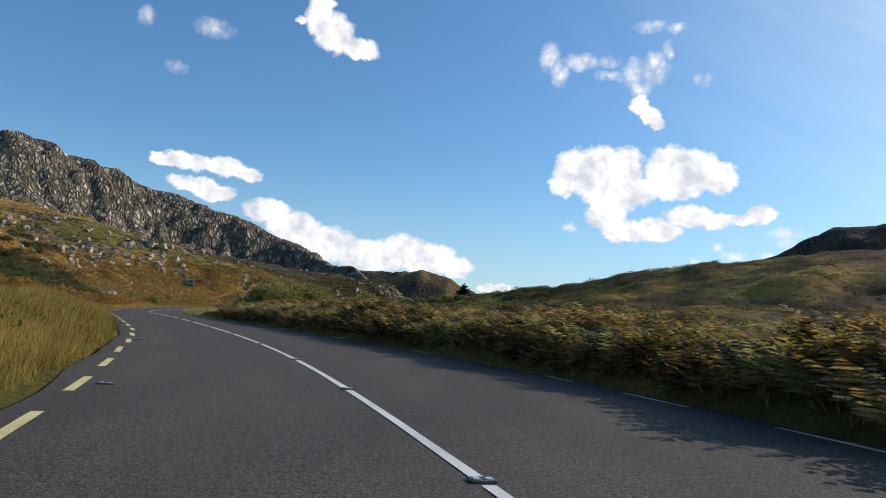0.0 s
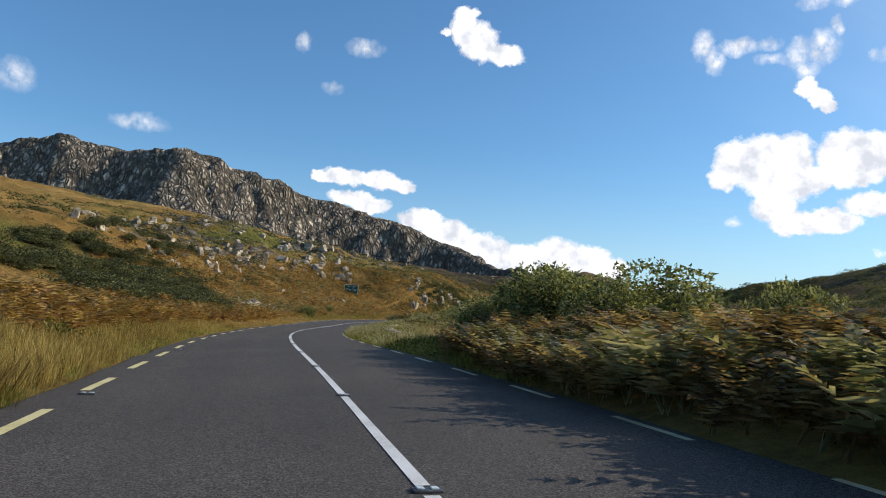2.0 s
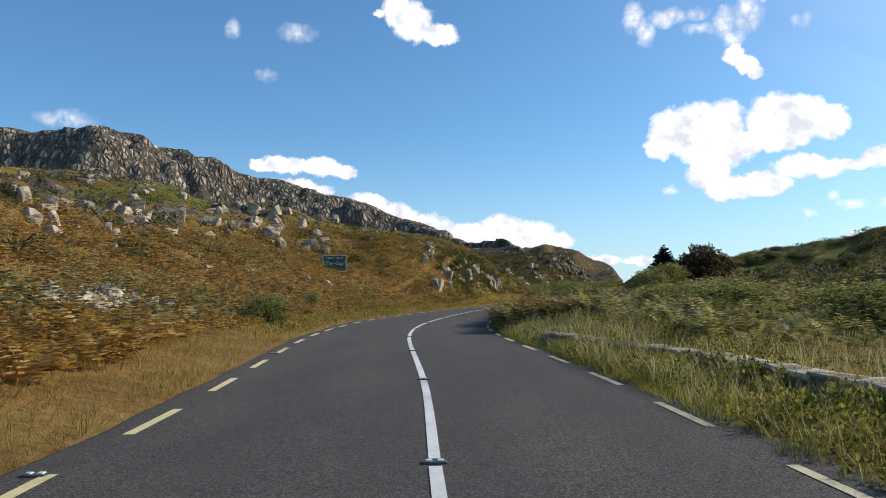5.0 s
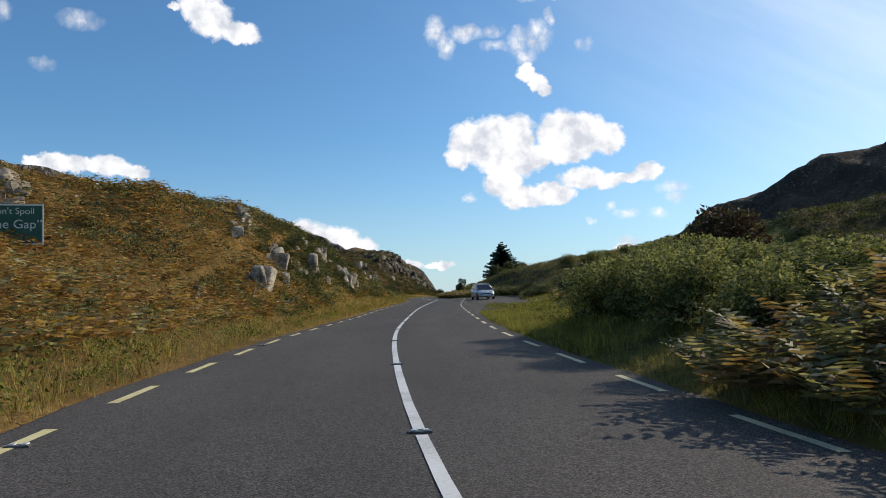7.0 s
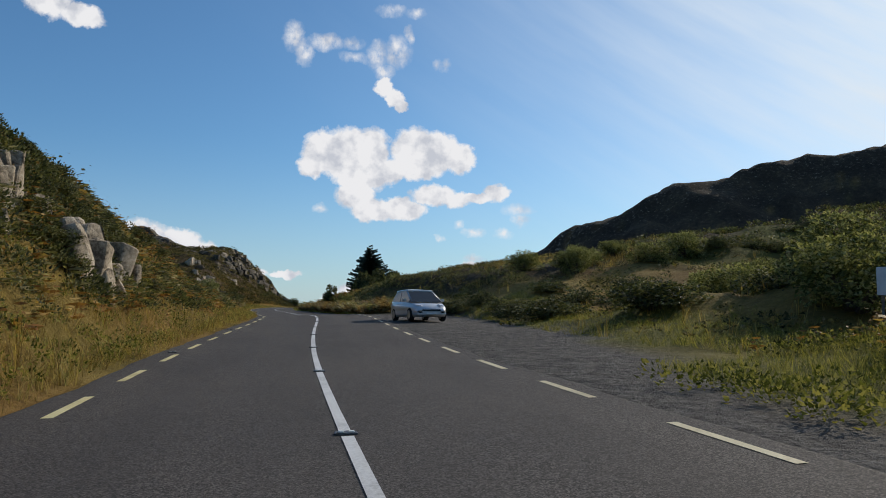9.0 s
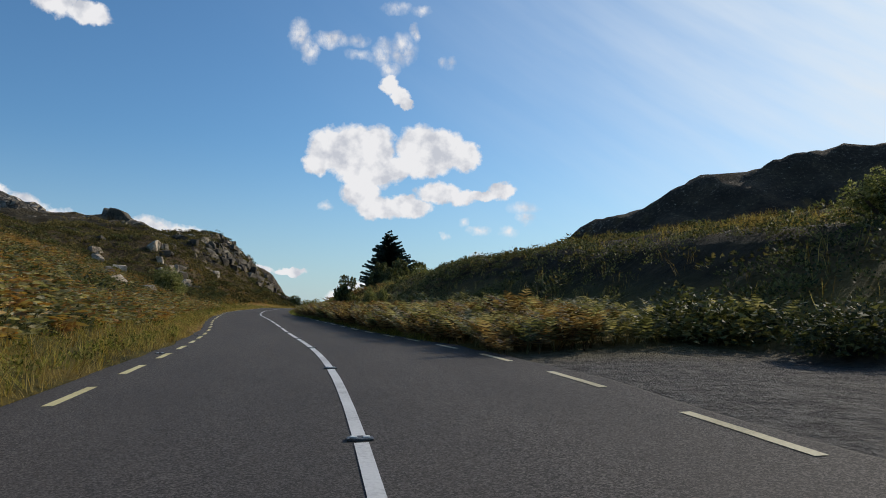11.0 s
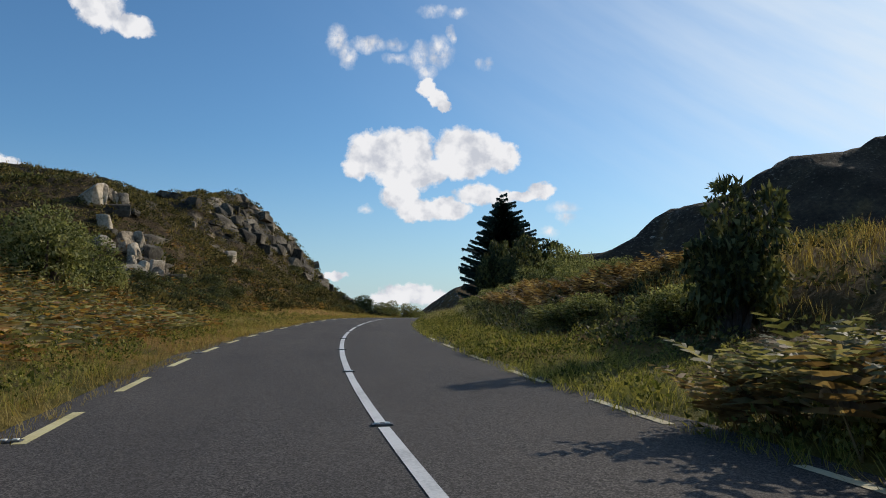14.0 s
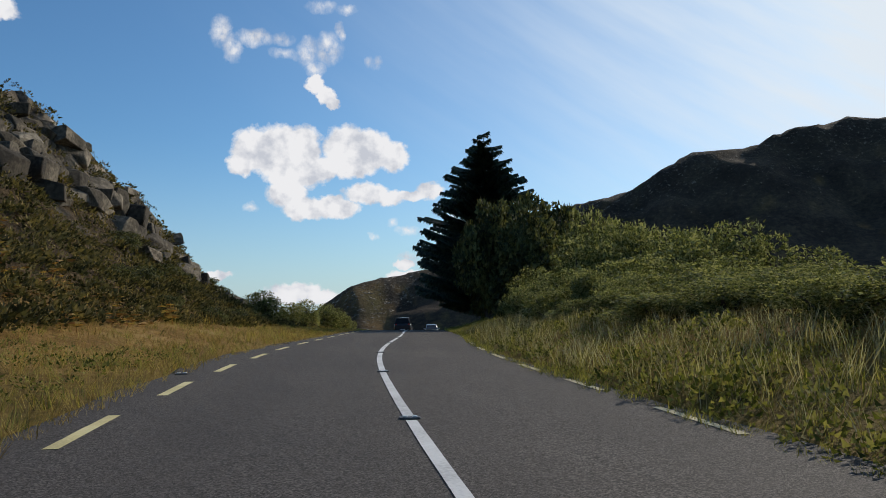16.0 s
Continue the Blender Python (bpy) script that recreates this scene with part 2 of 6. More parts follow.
def asphalt():
    m = bpy.data.materials.new("asphalt")
    m.use_nodes = True
    n = Nodes(m.node_tree)
    at = n.add("ShaderNodeTexCoord").outputs["Object"]
    stone = n.add("ShaderNodeTexVoronoi", {"Vector": at, "Scale": 85.0}).outputs["Color"]
    chips = n.add("ShaderNodeSeparateXYZ", {0: stone}).outputs[0]
    fac = n.math("ADD", n.math("MULTIPLY", chips, 0.5), n.math("MULTIPLY", n.noise(at, 60.0, 4.0, 0.8), 0.5))
    col = n.ramp(fac, [(0.22, (0.024, 0.021, 0.018)), (0.5, (0.070, 0.062, 0.055)), (0.82, (0.205, 0.182, 0.158))])
    # wheel tracks run along the road; the attribute is the offset from the centre line
    off = n.add("ShaderNodeAttribute", attribute_name="across").outputs["Fac"]
    track = n.math("SINE", n.math("MULTIPLY", n.math("ABSOLUTE", off), 3.9))
    col = n.mix(n.math("MULTIPLY", n.math("ADD", track, 1.0), 0.14), col, (0.068, 0.060, 0.053))
    stain = n.ramp(n.noise(n.vec("MULTIPLY", at, (1.0, 0.35, 1.0)), 0.5, 5.0), [(0.3, (0.82, 0.82, 0.84)), (0.7, (1.12, 1.1, 1.08))])
    col = n.mix(1.0, col, stain, "MULTIPLY")
    b = n.add("ShaderNodeBsdfPrincipled", {"Base Color": col, "Roughness": 0.85, "Specular IOR Level": 0.2})
    n.t.links.new(n.add("ShaderNodeBump", {"Strength": 0.8, "Distance": 0.012, "Height": fac}).outputs[0], b.inputs["Normal"])
    n.add("ShaderNodeOutputMaterial", {0: b.outputs[0]})
    return m


def moor():
    m = bpy.data.materials.new("moorland")
    m.use_nodes = True
    n = Nodes(m.node_tree)
    at = n.add("ShaderNodeTexCoord").outputs["Object"]
    broad, mid, fine = n.noise(at, 0.035, 4.0), n.noise(at, 0.35, 6.0, 0.65), n.noise(at, 3.5, 6.0, 0.75)
    fac = n.math("ADD", n.math("ADD", n.math("MULTIPLY", broad, 0.34), n.math("MULTIPLY", mid, 0.36)), n.math("MULTIPLY", fine, 0.30))
    turf = n.ramp(fac, [(0.35, (0.045, 0.038, 0.012)), (0.42, (0.15, 0.105, 0.026)), (0.49, (0.28, 0.158, 0.042)), (0.57, (0.40, 0.25, 0.075)), (0.68, (0.47, 0.36, 0.14))])
    green = n.ramp(fac, [(0.36, (0.035, 0.04, 0.010)), (0.5, (0.14, 0.135, 0.028)), (0.66, (0.30, 0.26, 0.07))])
    turf = n.mix(n.add("ShaderNodeAttribute", attribute_name="green").outputs["Fac"], turf, green)
    # dark heather; its colour also stands for shade on the hills and right bank
    heather = n.ramp(fac, [(0.36, (0.012, 0.010, 0.008)), (0.5, (0.05, 0.038, 0.026)), (0.64, (0.13, 0.095, 0.055))])
    turf = n.mix(n.add("ShaderNodeAttribute", attribute_name="heath_and_shade").outputs["Fac"], turf, heather)
    crack = n.add("ShaderNodeTexVoronoi", {"Vector": n.vec("MULTIPLY", at, (1.0, 1.0, 0.45)), "Scale": 0.33, "Randomness": 1.0}, feature="DISTANCE_TO_EDGE").outputs["Distance"]
    rf = n.math("ADD", n.math("MULTIPLY", n.noise(at, 0.22, 6.0, 0.7), 0.55), n.math("MULTIPLY", n.noise(at, 1.9, 6.0, 0.75), 0.45))
    rib = n.noise(n.vec("MULTIPLY", at, (1.0, 1.0, 0.22)), 1.1, 6.0, 0.7)
    rf = n.math("ADD", n.math("MULTIPLY", rf, 0.6), n.math("MULTIPLY", rib, 0.4))
    rock = n.ramp(rf, [(0.40, (0.07, 0.058, 0.044)), (0.49, (0.38, 0.32, 0.24)), (0.58, (0.70, 0.61, 0.48))])
    big = n.add("ShaderNodeTexVoronoi", {"Vector": n.vec("MULTIPLY", n.vec("ADD", at, n.vec("SCALE", n.add("ShaderNodeTexNoise", {"Vector": at, "Scale": 0.2}).outputs["Color"], (0, 0, 0))), (1.0, 1.0, 0.4)), "Scale": 0.16}, feature="DISTANCE_TO_EDGE").outputs["Distance"]
    joint = n.math("MULTIPLY", n.math("MULTIPLY", crack, 4.5, clamp=True), n.math("MULTIPLY", big, 5.0, clamp=True))
    cell = n.add("ShaderNodeTexVoronoi", {"Vector": n.vec("MULTIPLY", at, (1.0, 1.0, 0.45)), "Scale": 0.33, "Randomness": 1.0}).outputs["Color"]
    shade = n.math("ADD", n.math("MULTIPLY", n.add("ShaderNodeSeparateXYZ", {0: cell}).outputs[0], 0.9), 0.5)
    rock = n.mix(1.0, rock, n.add("ShaderNodeCombineXYZ", {0: shade, 1: shade, 2: shade}).outputs[0], "MULTIPLY")
    rock = n.mix(n.math("MULTIPLY", n.math("SUBTRACT", 1.0, joint), 0.85), rock, (0.035, 0.031, 0.025))
    mask = n.math("ADD", n.add("ShaderNodeAttribute", attribute_name="rock").outputs["Fac"], n.math("MULTIPLY", n.math("SUBTRACT", mid, 0.5), 1.6))
    mask = n.math("MULTIPLY", n.math("SUBTRACT", mask, 0.42), 7.0, clamp=True)
    col = n.mix(mask, turf, rock)
    soil = n.add("ShaderNodeAttribute", attribute_name="gravel").outputs["Fac"]
    grit = n.ramp(fine, [(0.35, (0.07, 0.065, 0.06)), (0.65, (0.20, 0.185, 0.165))])
    col = n.mix(soil, col, grit)
    b = n.add("ShaderNodeBsdfPrincipled", {"Base Color": col, "Roughness": 0.95, "Specular IOR Level": 0.15})
    h = n.math("ADD", n.math("MULTIPLY", mid, 1.0), n.math("MULTIPLY", fine, 0.5))
    h = n.math("ADD", h, n.math("MULTIPLY", n.math("MULTIPLY", joint, mask), 2.2))
    n.t.links.new(n.add("ShaderNodeBump", {"Strength": 1.0, "Distance": 0.7, "Height": h}).outputs[0], b.inputs["Normal"])
    n.add("ShaderNodeOutputMaterial", {0: b.outputs[0]})
    return m


M_ROAD, M_MOOR = asphalt(), moor()


# ---- the lie of the land ----
def hashed(i, j, k=0):
    v = np.sin(i * 127.1 + j * 311.7 + k * 74.7) * 43758.5453
    return v - np.floor(v)


def smooth_noise(x, y, k=0):
    """Value noise from -1 to 1 on arrays."""
    i, j = np.floor(x), np.floor(y)
    u, v = x - i, y - j
    u, v = u * u * (3 - 2 * u), v * v * (3 - 2 * v)
    a, b, c, d = hashed(i, j, k), hashed(i + 1, j, k), hashed(i, j + 1, k), hashed(i + 1, j + 1, k)
    return (a + (b - a) * u + (c - a) * v + (a - b - c + d) * u * v) * 2 - 1


def fractal(x, y, k=0, octaves=4):
    return sum(smooth_noise(x * 2.03**o + 17 * o, y * 2.03**o - 9 * o, k + o) * 0.5**o for o in range(octaves))


def blocks(x, y, k=0):
    """Tilted blocks with sharp joints: a height from -1 to 1 and the nearness of a joint."""
    best, second, tall = np.full(np.shape(x), 9.0), np.full(np.shape(x), 9.0), np.zeros(np.shape(x))
    i0, j0 = np.floor(x), np.floor(y)
    for di in (-1, 0, 1):
        for dj in (-1, 0, 1):
            i, j = i0 + di, j0 + dj
            px, py = i + hashed(i, j, k), j + hashed(i, j, k + 1)
            d = np.hypot(x - px, y - py)
            lean = (x - px) * (hashed(i, j, k + 3) - 0.5) + (y - py) * (hashed(i, j, k + 4) - 0.5)
            t = hashed(i, j, k + 2) * 2 - 1 + 1.2 * lean
            near = d < best
            second = np.where(near, best, np.minimum(second, d))
            tall, best = np.where(near, t, tall), np.where(near, d, best)
    return tall, second - best


def spline(xs, ys):
    """A natural cubic through the stations, straight beyond its ends."""
    xs, ys = np.array(xs, float), np.array(ys, float)
    h = np.diff(xs)
    a = np.zeros((len(xs), len(xs)))
    r = np.zeros(len(xs))
    a[0, 0] = a[-1, -1] = 1
    for i in range(1, len(xs) - 1):
        a[i, i - 1], a[i, i], a[i, i + 1] = h[i - 1], 2 * (h[i - 1] + h[i]), h[i]
        r[i] = 6 * ((ys[i + 1] - ys[i]) / h[i] - (ys[i] - ys[i - 1]) / h[i - 1])
    m = np.linalg.solve(a, r)

    def at(x):
        x = np.asarray(x, float)
        c = np.clip(x, xs[0], xs[-1])
        i = np.clip(np.searchsorted(xs, c) - 1, 0, len(xs) - 2)
        u, v = c - xs[i], xs[i + 1] - c
        y = m[i] * v**3 / (6 * h[i]) + m[i + 1] * u**3 / (6 * h[i]) + (ys[i] / h[i] - m[i] * h[i] / 6) * v + (ys[i + 1] / h[i] - m[i + 1] * h[i] / 6) * u
        first = (ys[1] - ys[0]) / h[0]
        last = (ys[-1] - ys[-2]) / h[-1]
        return y + np.where(x < xs[0], (x - xs[0]) * first, 0) + np.where(x > xs[-1], (x - xs[-1]) * last, 0)

    return at


# the road's centre line: ahead, across; its height; its crossfall (up to the right)
centre = spline([-40, 0, 9, 18, 26, 36, 46, 56, 66, 78, 88, 101, 114, 126, 138, 150, 164, 180, 197, 215, 228, 240, 252, 264, 276, 288, 300, 312, 326, 345, 365, 390, 435],
                [17.4, 2.61, -0.41, -3.83, -7.52, -12.75, -17.93, -23.18, -28.11, -32.8, -35.15, -38.35, -40.37, -40.79, -40.55, -39.77, -38.69, -36.88, -34.85, -34.03, -33.76, -33.67, -33.57, -32.8, -31.2, -28.76, -25.49, -21.08, -16.19, -9.0, -1.5, 7.0, 18.0])
level = spline([-40, 0, 12, 24, 36, 48, 60, 75, 88, 102, 114, 126, 138, 150, 160, 172, 185, 198, 215, 227, 240, 250, 261, 272, 280, 290, 305, 325, 345, 365, 400, 440, 600],
               [-2.8, -2.19, -2.0, -1.81, -1.6, -1.5, -1.46, -1.38, -1.14, -0.88, -0.72, -0.49, -0.25, 0.0, 0.22, 0.54, 0.92, 1.26, 1.37, 1.55, 1.79, 1.96, 2.23, 2.46, 2.64, 2.83, 2.92, 2.84, 2.45, 1.58, -0.6, -2.4, -9])
BANK_AT = ([-30, 10, 20, 28, 37, 48, 72, 95, 115, 128, 135, 155, 220, 250, 280, 295, 400], [0.02, 0.02, 0.02, 0.02, 0.02, 0.02, 0.02, 0.0, -0.025, -0.005, 0.0, 0.03, 0.035, 0.01, 0.01, -0.015, 0.0])
# offsets of the yellow edge lines, square to the road
LINE_Y, LINE_D = [0, 17, 27, 38, 46, 55, 63, 72, 100, 125, 155, 220, 235, 250, 275, 288, 296, 310], [-3.57, -3.7, -3.35, -3.37, -3.5, -3.5, -3.3, -3.15, -3.28, -3.42, -3.08, -3.15, -3.45, -3.2, -3.3, -3.0, -2.75, -2.9]
SIDE_Y, SIDE_D = [0, 15, 22, 28, 38, 46, 55, 62, 72, 100, 140, 200, 232, 290], [4.9, 4.9, 4.4, 3.85, 3.12, 3.0, 2.95, 2.72, 2.75, 2.98, 3.08, 2.9, 2.65, 2.7]
BANK_FROM = 3.68                                # where the banks' tables begin


def edge(y, d):
    """The tarmac's half width on the side of d."""
    return np.where(np.asarray(d) < 0, np.maximum(0.42 - np.interp(y, LINE_Y, LINE_D), 3.62), np.interp(y, SIDE_Y, SIDE_D) + 0.3)


def widen(y):
    """How much longer a step across the road is along x than square to it."""
    s = (centre(np.asarray(y) + 0.5) - centre(np.asarray(y) - 0.5))
    return np.sqrt(1 + s * s)


def road_z(y, d):
    return level(y) + np.interp(y, *BANK_AT) * np.clip(d, -5, 5)


OFFS = [0, 3.6, 4.6, 6, 9, 14, 22, 35, 55, 90, 160]
# heights over the road on its left bank and its right one, at those offsets, by distance ahead
LEFT = {-40: [0, -.03, .25, .9, 1.3, 1.7, 2.5, 5, 9, 15, 26], 40: [0, -.03, .2, .7, 1.1, 1.7, 3, 6, 10, 16, 27], 75: [0, -.03, .1, .4, .9, 1.9, 4, 8, 12, 18, 28],
        110: [0, -.03, .1, .3, .9, 2.2, 5, 10.3, 14, 19, 29], 142: [0, -.03, .1, .4, 1.3, 3.2, 6, 10, 15, 21, 31], 160: [0, -.03, .2, 1.1, 4.2, 7.0, 8.2, 11.0, 15.5, 23, 33],
        170: [0, -.03, .2, 1.8, 5.4, 8.0, 9.2, 11.4, 16, 23, 33], 178: [0, -.03, .2, 1.6, 5.4, 7.9, 9.5, 12.5, 16.5, 23, 33],
        188: [0, -.03, .2, 1.1, 4.2, 7.8, 10, 12.5, 16.5, 23, 33], 202: [0, -.03, .2, .9, 2.4, 5.0, 8.4, 12, 16, 23, 33]}
LEFT_ON = {225: [0, -.03, .2, .8, 1.6, 3.2, 6, 10, 14, 20, 30], 270: [0, -.03, .1, .3, 1.0, 3.0, 6.2, 10, 14, 19, 27], 292: [0, -.03, 0, .1, .5, 2.2, 5.5, 11, 15, 19, 25], 308: [0, -.03, 0, .1, .8, 3.6, 8.9, 12.3, 16, 20, 25],
           323: [0, -.03, 0, .1, .5, 3.6, 11.8, 13.6, 16.5, 20, 25], 338: [0, -.03, 0, .1, .4, 2.2, 12.2, 14.8, 16.5, 20, 24], 348: [0, -.03, 0, .1, .3, 1.2, 7.5, 14, 16.5, 19, 23], 364: [0, -.03, 0, 0, .1, .5, 2.2, 9, 13, 15, 20], 395: [0, -.03, 0, 0, 0, .2, .8, 2, 5, 9, 16], 430: [0, -.03, 0, 0, 0, 0, 0, 1, 3, 7, 14]}
RIGHT = {-40: [0, -.03, .3, .75, .8, .7, .7, .9, 1.2, 2, 6], 30: [0, -.03, .3, .75, .75, .6, .5, .8, 1.2, 3, 8], 50: [0, -.03, .25, .7, .6, .2, -.4, -.4, 0, 1.5, 5],
         66: [0, -.03, 0, -.05, -.4, -.8, -1, -.9, -.2, 2, 6], 88: [0, -.03, 0, .1, -.2, -.7, -1, -.7, 0, 2.5, 7], 104: [0, -.03, .15, .5, .5, .4, .4, .7, 1.5, 3.5, 8],
         126: [0, -.03, .2, .8, 1.0, 1.0, 1.0, 1.7, 3, 5, 10]}
RIGHT_ON = {147: [0, -.03, .05, .05, .2, 1.0, 1.8, 2.8, 3.5, 5.5, 11], 162: [0, -.03, -.05, -.05, -.05, .2, .9, 2, 4.5, 12, 22], 190: [0, -.03, -.05, 0, .0, .6, 1.5, 3, 6.6, 16.5, 28],
            208: [0, -.03, .1, .3, .35, 3.4, 4.8, 6.2, 9, 18, 28], 236: [0, -.03, .12, .3, .35, 3.8, 5.1, 6.5, 8.0, 14, 24], 255: [0, -.03, .1, .1, .6, 3.2, 4.6, 5.6, 6, 7, 11], 268: [0, -.03, .1, .1, 1.2, 2.4, 3.4, 4.2, 4, 4.5, 9],
            280: [0, -.03, .2, .4, 1.3, 1.5, 1.2, 1, 1, 2, 9], 300: [0, -.03, .35, .8, 1.0, 1.0, .7, .5, .5, 1.5, 9], 345: [0, -.03, .2, .6, 1.0, 1.2, 1, .5, .3, 1.5, 9], 420: [0, -.03, 0, 0, 0, 0, 0, 0, .5, 3, 12]}


def bank(tables, y, d):
    """Heights by distance ahead and offset, bilinear."""
    rows = {k: v for t in tables for k, v in t.items()}
    ys = np.array(list(rows), float)
    vals = np.array(list(rows.values()), float)
    i = np.clip(np.searchsorted(ys, y) - 1, 0, len(ys) - 2)
    f = np.clip((y - ys[i]) / (ys[i + 1] - ys[i]), 0, 1)
    f = f * f * (3 - 2 * f)
    j = np.clip(np.searchsorted(OFFS, d) - 1, 0, len(OFFS) - 2)
    o = np.array(OFFS, float)
    g = np.clip((d - o[j]) / (o[j + 1] - o[j]), 0, 1)
    a = vals[i, j] * (1 - g) + vals[i, j + 1] * g
    b = vals[i + 1, j] * (1 - g) + vals[i + 1, j + 1] * g
    return a * (1 - f) + b * f


CLIFF = [(-620, 330, 80), (-470, 400, 80), (-395, 428, 104), (-366, 438, 109), (-330, 446, 101), (-287, 446, 101), (-228, 500, 81), (-176, 514, 67.5), (-130, 508, 51.5), (-92, 470, 33), (-78, 425, 29.5), (-64, 378, 26), (-52, 352, 18)]
MOUNTAIN = [(185, 765, 46), (212, 752, 54), (228, 746, 57), (240, 742, 64), (258, 738, 79), (288, 728, 89), (305, 718, 98), (330, 712, 109), (400, 697, 128.5), (425, 684, 135), (470, 660, 143.5), (620, 560, 165), (760, 380, 175), (820, 150, 175), (760, -100, 150)]
BACK_HILL = [(-190, 1040, 70), (-110, 1020, 68), (-72, 1010, 74), (-30, 1005, 64), (8, 1000, 42), (30, 1000, 10)]     # glimpsed past the knoll
FAR_HILL = [(60, 773, -8), (68, 771, 5), (80, 770, 15), (94, 768, 25.5), (121, 770, 27.5), (150, 772, 34), (200, 762, 42)]


MOUNDS = [(160.5, 12.4, 2.6, 1.1), (157, 13.5, 2.6, 1.2), (176, 14.0, 2.4, 1.0), (171, 16.5, 3.0, 1.0), (321, -27.5, 3.6, -2.4), (300, -20, 4.0, 1.6), (326, -20, 3.0, 1.4), (265, 12.5, 2.2, 0.5), (273, 13, 2.5, 0.5)]   # ahead, offset, radius, height


def ridge(x, y, line):
    """The distance to a crest line, which side of it, and the crest's height and place there."""
    far, crest, side, along = np.full(np.shape(x), 1e9), np.zeros(np.shape(x)), np.zeros(np.shape(x)), np.zeros(np.shape(x))
    run = 0.0
    for (ax, ay, ah), (bx, by, bh) in zip(line, line[1:]):
        ex, ey = bx - ax, by - ay
        n = math.hypot(ex, ey)
        u = np.clip(((x - ax) * ex + (y - ay) * ey) / n**2, 0, 1)
        d = np.hypot(x - ax - u * ex, y - ay - u * ey)
        near = d < far
        far = np.where(near, d, far)
        crest = np.where(near, ah + u * (bh - ah), crest)
        side = np.where(near, np.sign(ex * (y - ay) - ey * (x - ax)), side)
        along = np.where(near, run + u * n, along)
        run += n
    return far, side, crest, along


def land(x, y, masks=False):
    """The ground's height, and if asked how rocky, green and gravelly it is."""
    x, y = np.asarray(x, float), np.asarray(y, float)
    d = (x - centre(y)) / widen(y)
    off = np.abs(d)
    z0 = road_z(np.clip(y, -40, 600), d)
    z0 = np.where(y > 600, z0 - (np.minimum(y, 2500) - 600) * 0.008, z0)
    wave = 2.2 * fractal(x / 23, y / 23, 5, 2)
    yy, oo = y + np.where(off > 9, wave * 2, 0), np.where(off > 5, off + np.clip(off - 5, 0, 6) / 6 * wave * 0.5, off)
    oo = np.maximum(oo - np.clip(12 - oo, 0, 8) / 8 * (edge(y, d) - BANK_FROM), 0)
    h = np.where(d < 0, bank((LEFT, LEFT_ON), yy, oo), bank((RIGHT, RIGHT_ON), yy, oo))
    h = h + np.where(off > 160, (np.minimum(off, 500) - 160) * 0.05, 0)
    wild = np.clip((off - 4.2) / 10, 0, 1)
    rough = wild * (0.22 * fractal(x / 2.1, y / 2.1, 11, 4) + np.clip((off - 12) / 30, 0, 1) * 1.1 * fractal(x / 13, y / 13, 3, 4) + np.clip((d - 16) / 14, 0, 1) * 0.55 * np.abs(fractal(x / 6.5, y / 4.5, 15, 3)))
    z = z0 + h + rough
    for my, md, mr, mh in MOUNDS:
        z = z + mh * np.exp(-(((y - my) ** 2 + (d - md) ** 2) / mr**2))
    # knobbly outcrops on the left hillside
    t1, j1 = blocks(x / 2.9, y / 2.9, 2)
    spots = np.clip(fractal(x / 30, y / 30, 21, 3) * 1.6 + 0.15, 0, 1) * np.clip((-d - 14) / 12, 0, 1) * np.clip((y - 85) / 30, 0, 1)
    face = np.exp(-((y - 163) / 11) ** 2) * np.clip((-d - 6) / 3, 0, 1) * np.clip((20 + d) / 5, 0, 1)
    knoll = np.exp(-((y - 332) / 26) ** 2) * np.clip((-d - 9) / 5, 0, 1) * np.clip((75 + d) / 30, 0, 1)
    rocky = np.maximum(np.maximum(spots * 0.5, face * 0.3), knoll * (0.45 + 0.4 * np.clip((-d - 15) / 4, 0, 1) * np.clip((30 + d) / 4, 0, 1)))
    z = z + rocky * (1.3 * np.clip(t1, -0.4, 1) + 0.3) * np.clip(j1 * 5, 0, 1)
    # the long crag
    q, side, hc, along = ridge(x + 5 * fractal(x / 45, y / 45, 31, 3), y + 5 * fractal(x / 45, y / 45, 37, 3), CLIFF)
    t2, j2 = blocks(along / 7.0 + 0.5 * fractal(x / 12, y / 12, 9, 2), q / 11.0, 6)
    t3, j3 = blocks(along / 3.1, q / 4.2, 8)
    q = q * np.clip(95 / np.maximum(hc, 8), 1, 8)
    drop = np.interp(q, [0, 6, 16, 34, 52, 100, 190, 300], [0, 0.02, 0.13, 0.40, 0.50, 0.60, 0.80, 1.0])
    crag = hc * (1 - drop) - 9 * np.clip(drop - 0.6, 0, 1) * 2.5
    steep = np.clip(q / 14, 0, 1) * np.clip((60 - q) / 12, 0, 1)
    cap = np.clip((62 - q) / 12, 0, 1)
    steep = steep * np.clip((hc - 18) / 20, 0.25, 1)
    crag = crag + steep * (4.2 * t2 * np.clip(j2 * 4, 0, 1) + 1.8 * t3 * np.clip(j3 * 4, 0, 1)) + hc * 0.02 * fractal(x / 14, y / 14, 44, 3)
    z1 = np.maximum(z, crag)
    rocky = np.where(crag > z, np.maximum(cap, 0.05 + 0.35 * spots), rocky)
    z = z1
    # the mountain on the right
    q, side, hc, along = ridge(x + 5 * fractal(x / 70, y / 70, 51, 3), y + 5 * fractal(x / 70, y / 70, 57, 3), MOUNTAIN)
    q = q * np.clip(110 / np.maximum(hc, 8), 1, 2.6)
    fall = hc * (1 - np.interp(q, [0, 18, 60, 110, 180, 300], [0, 0.01, 0.27, 0.60, 0.88, 1.0]))
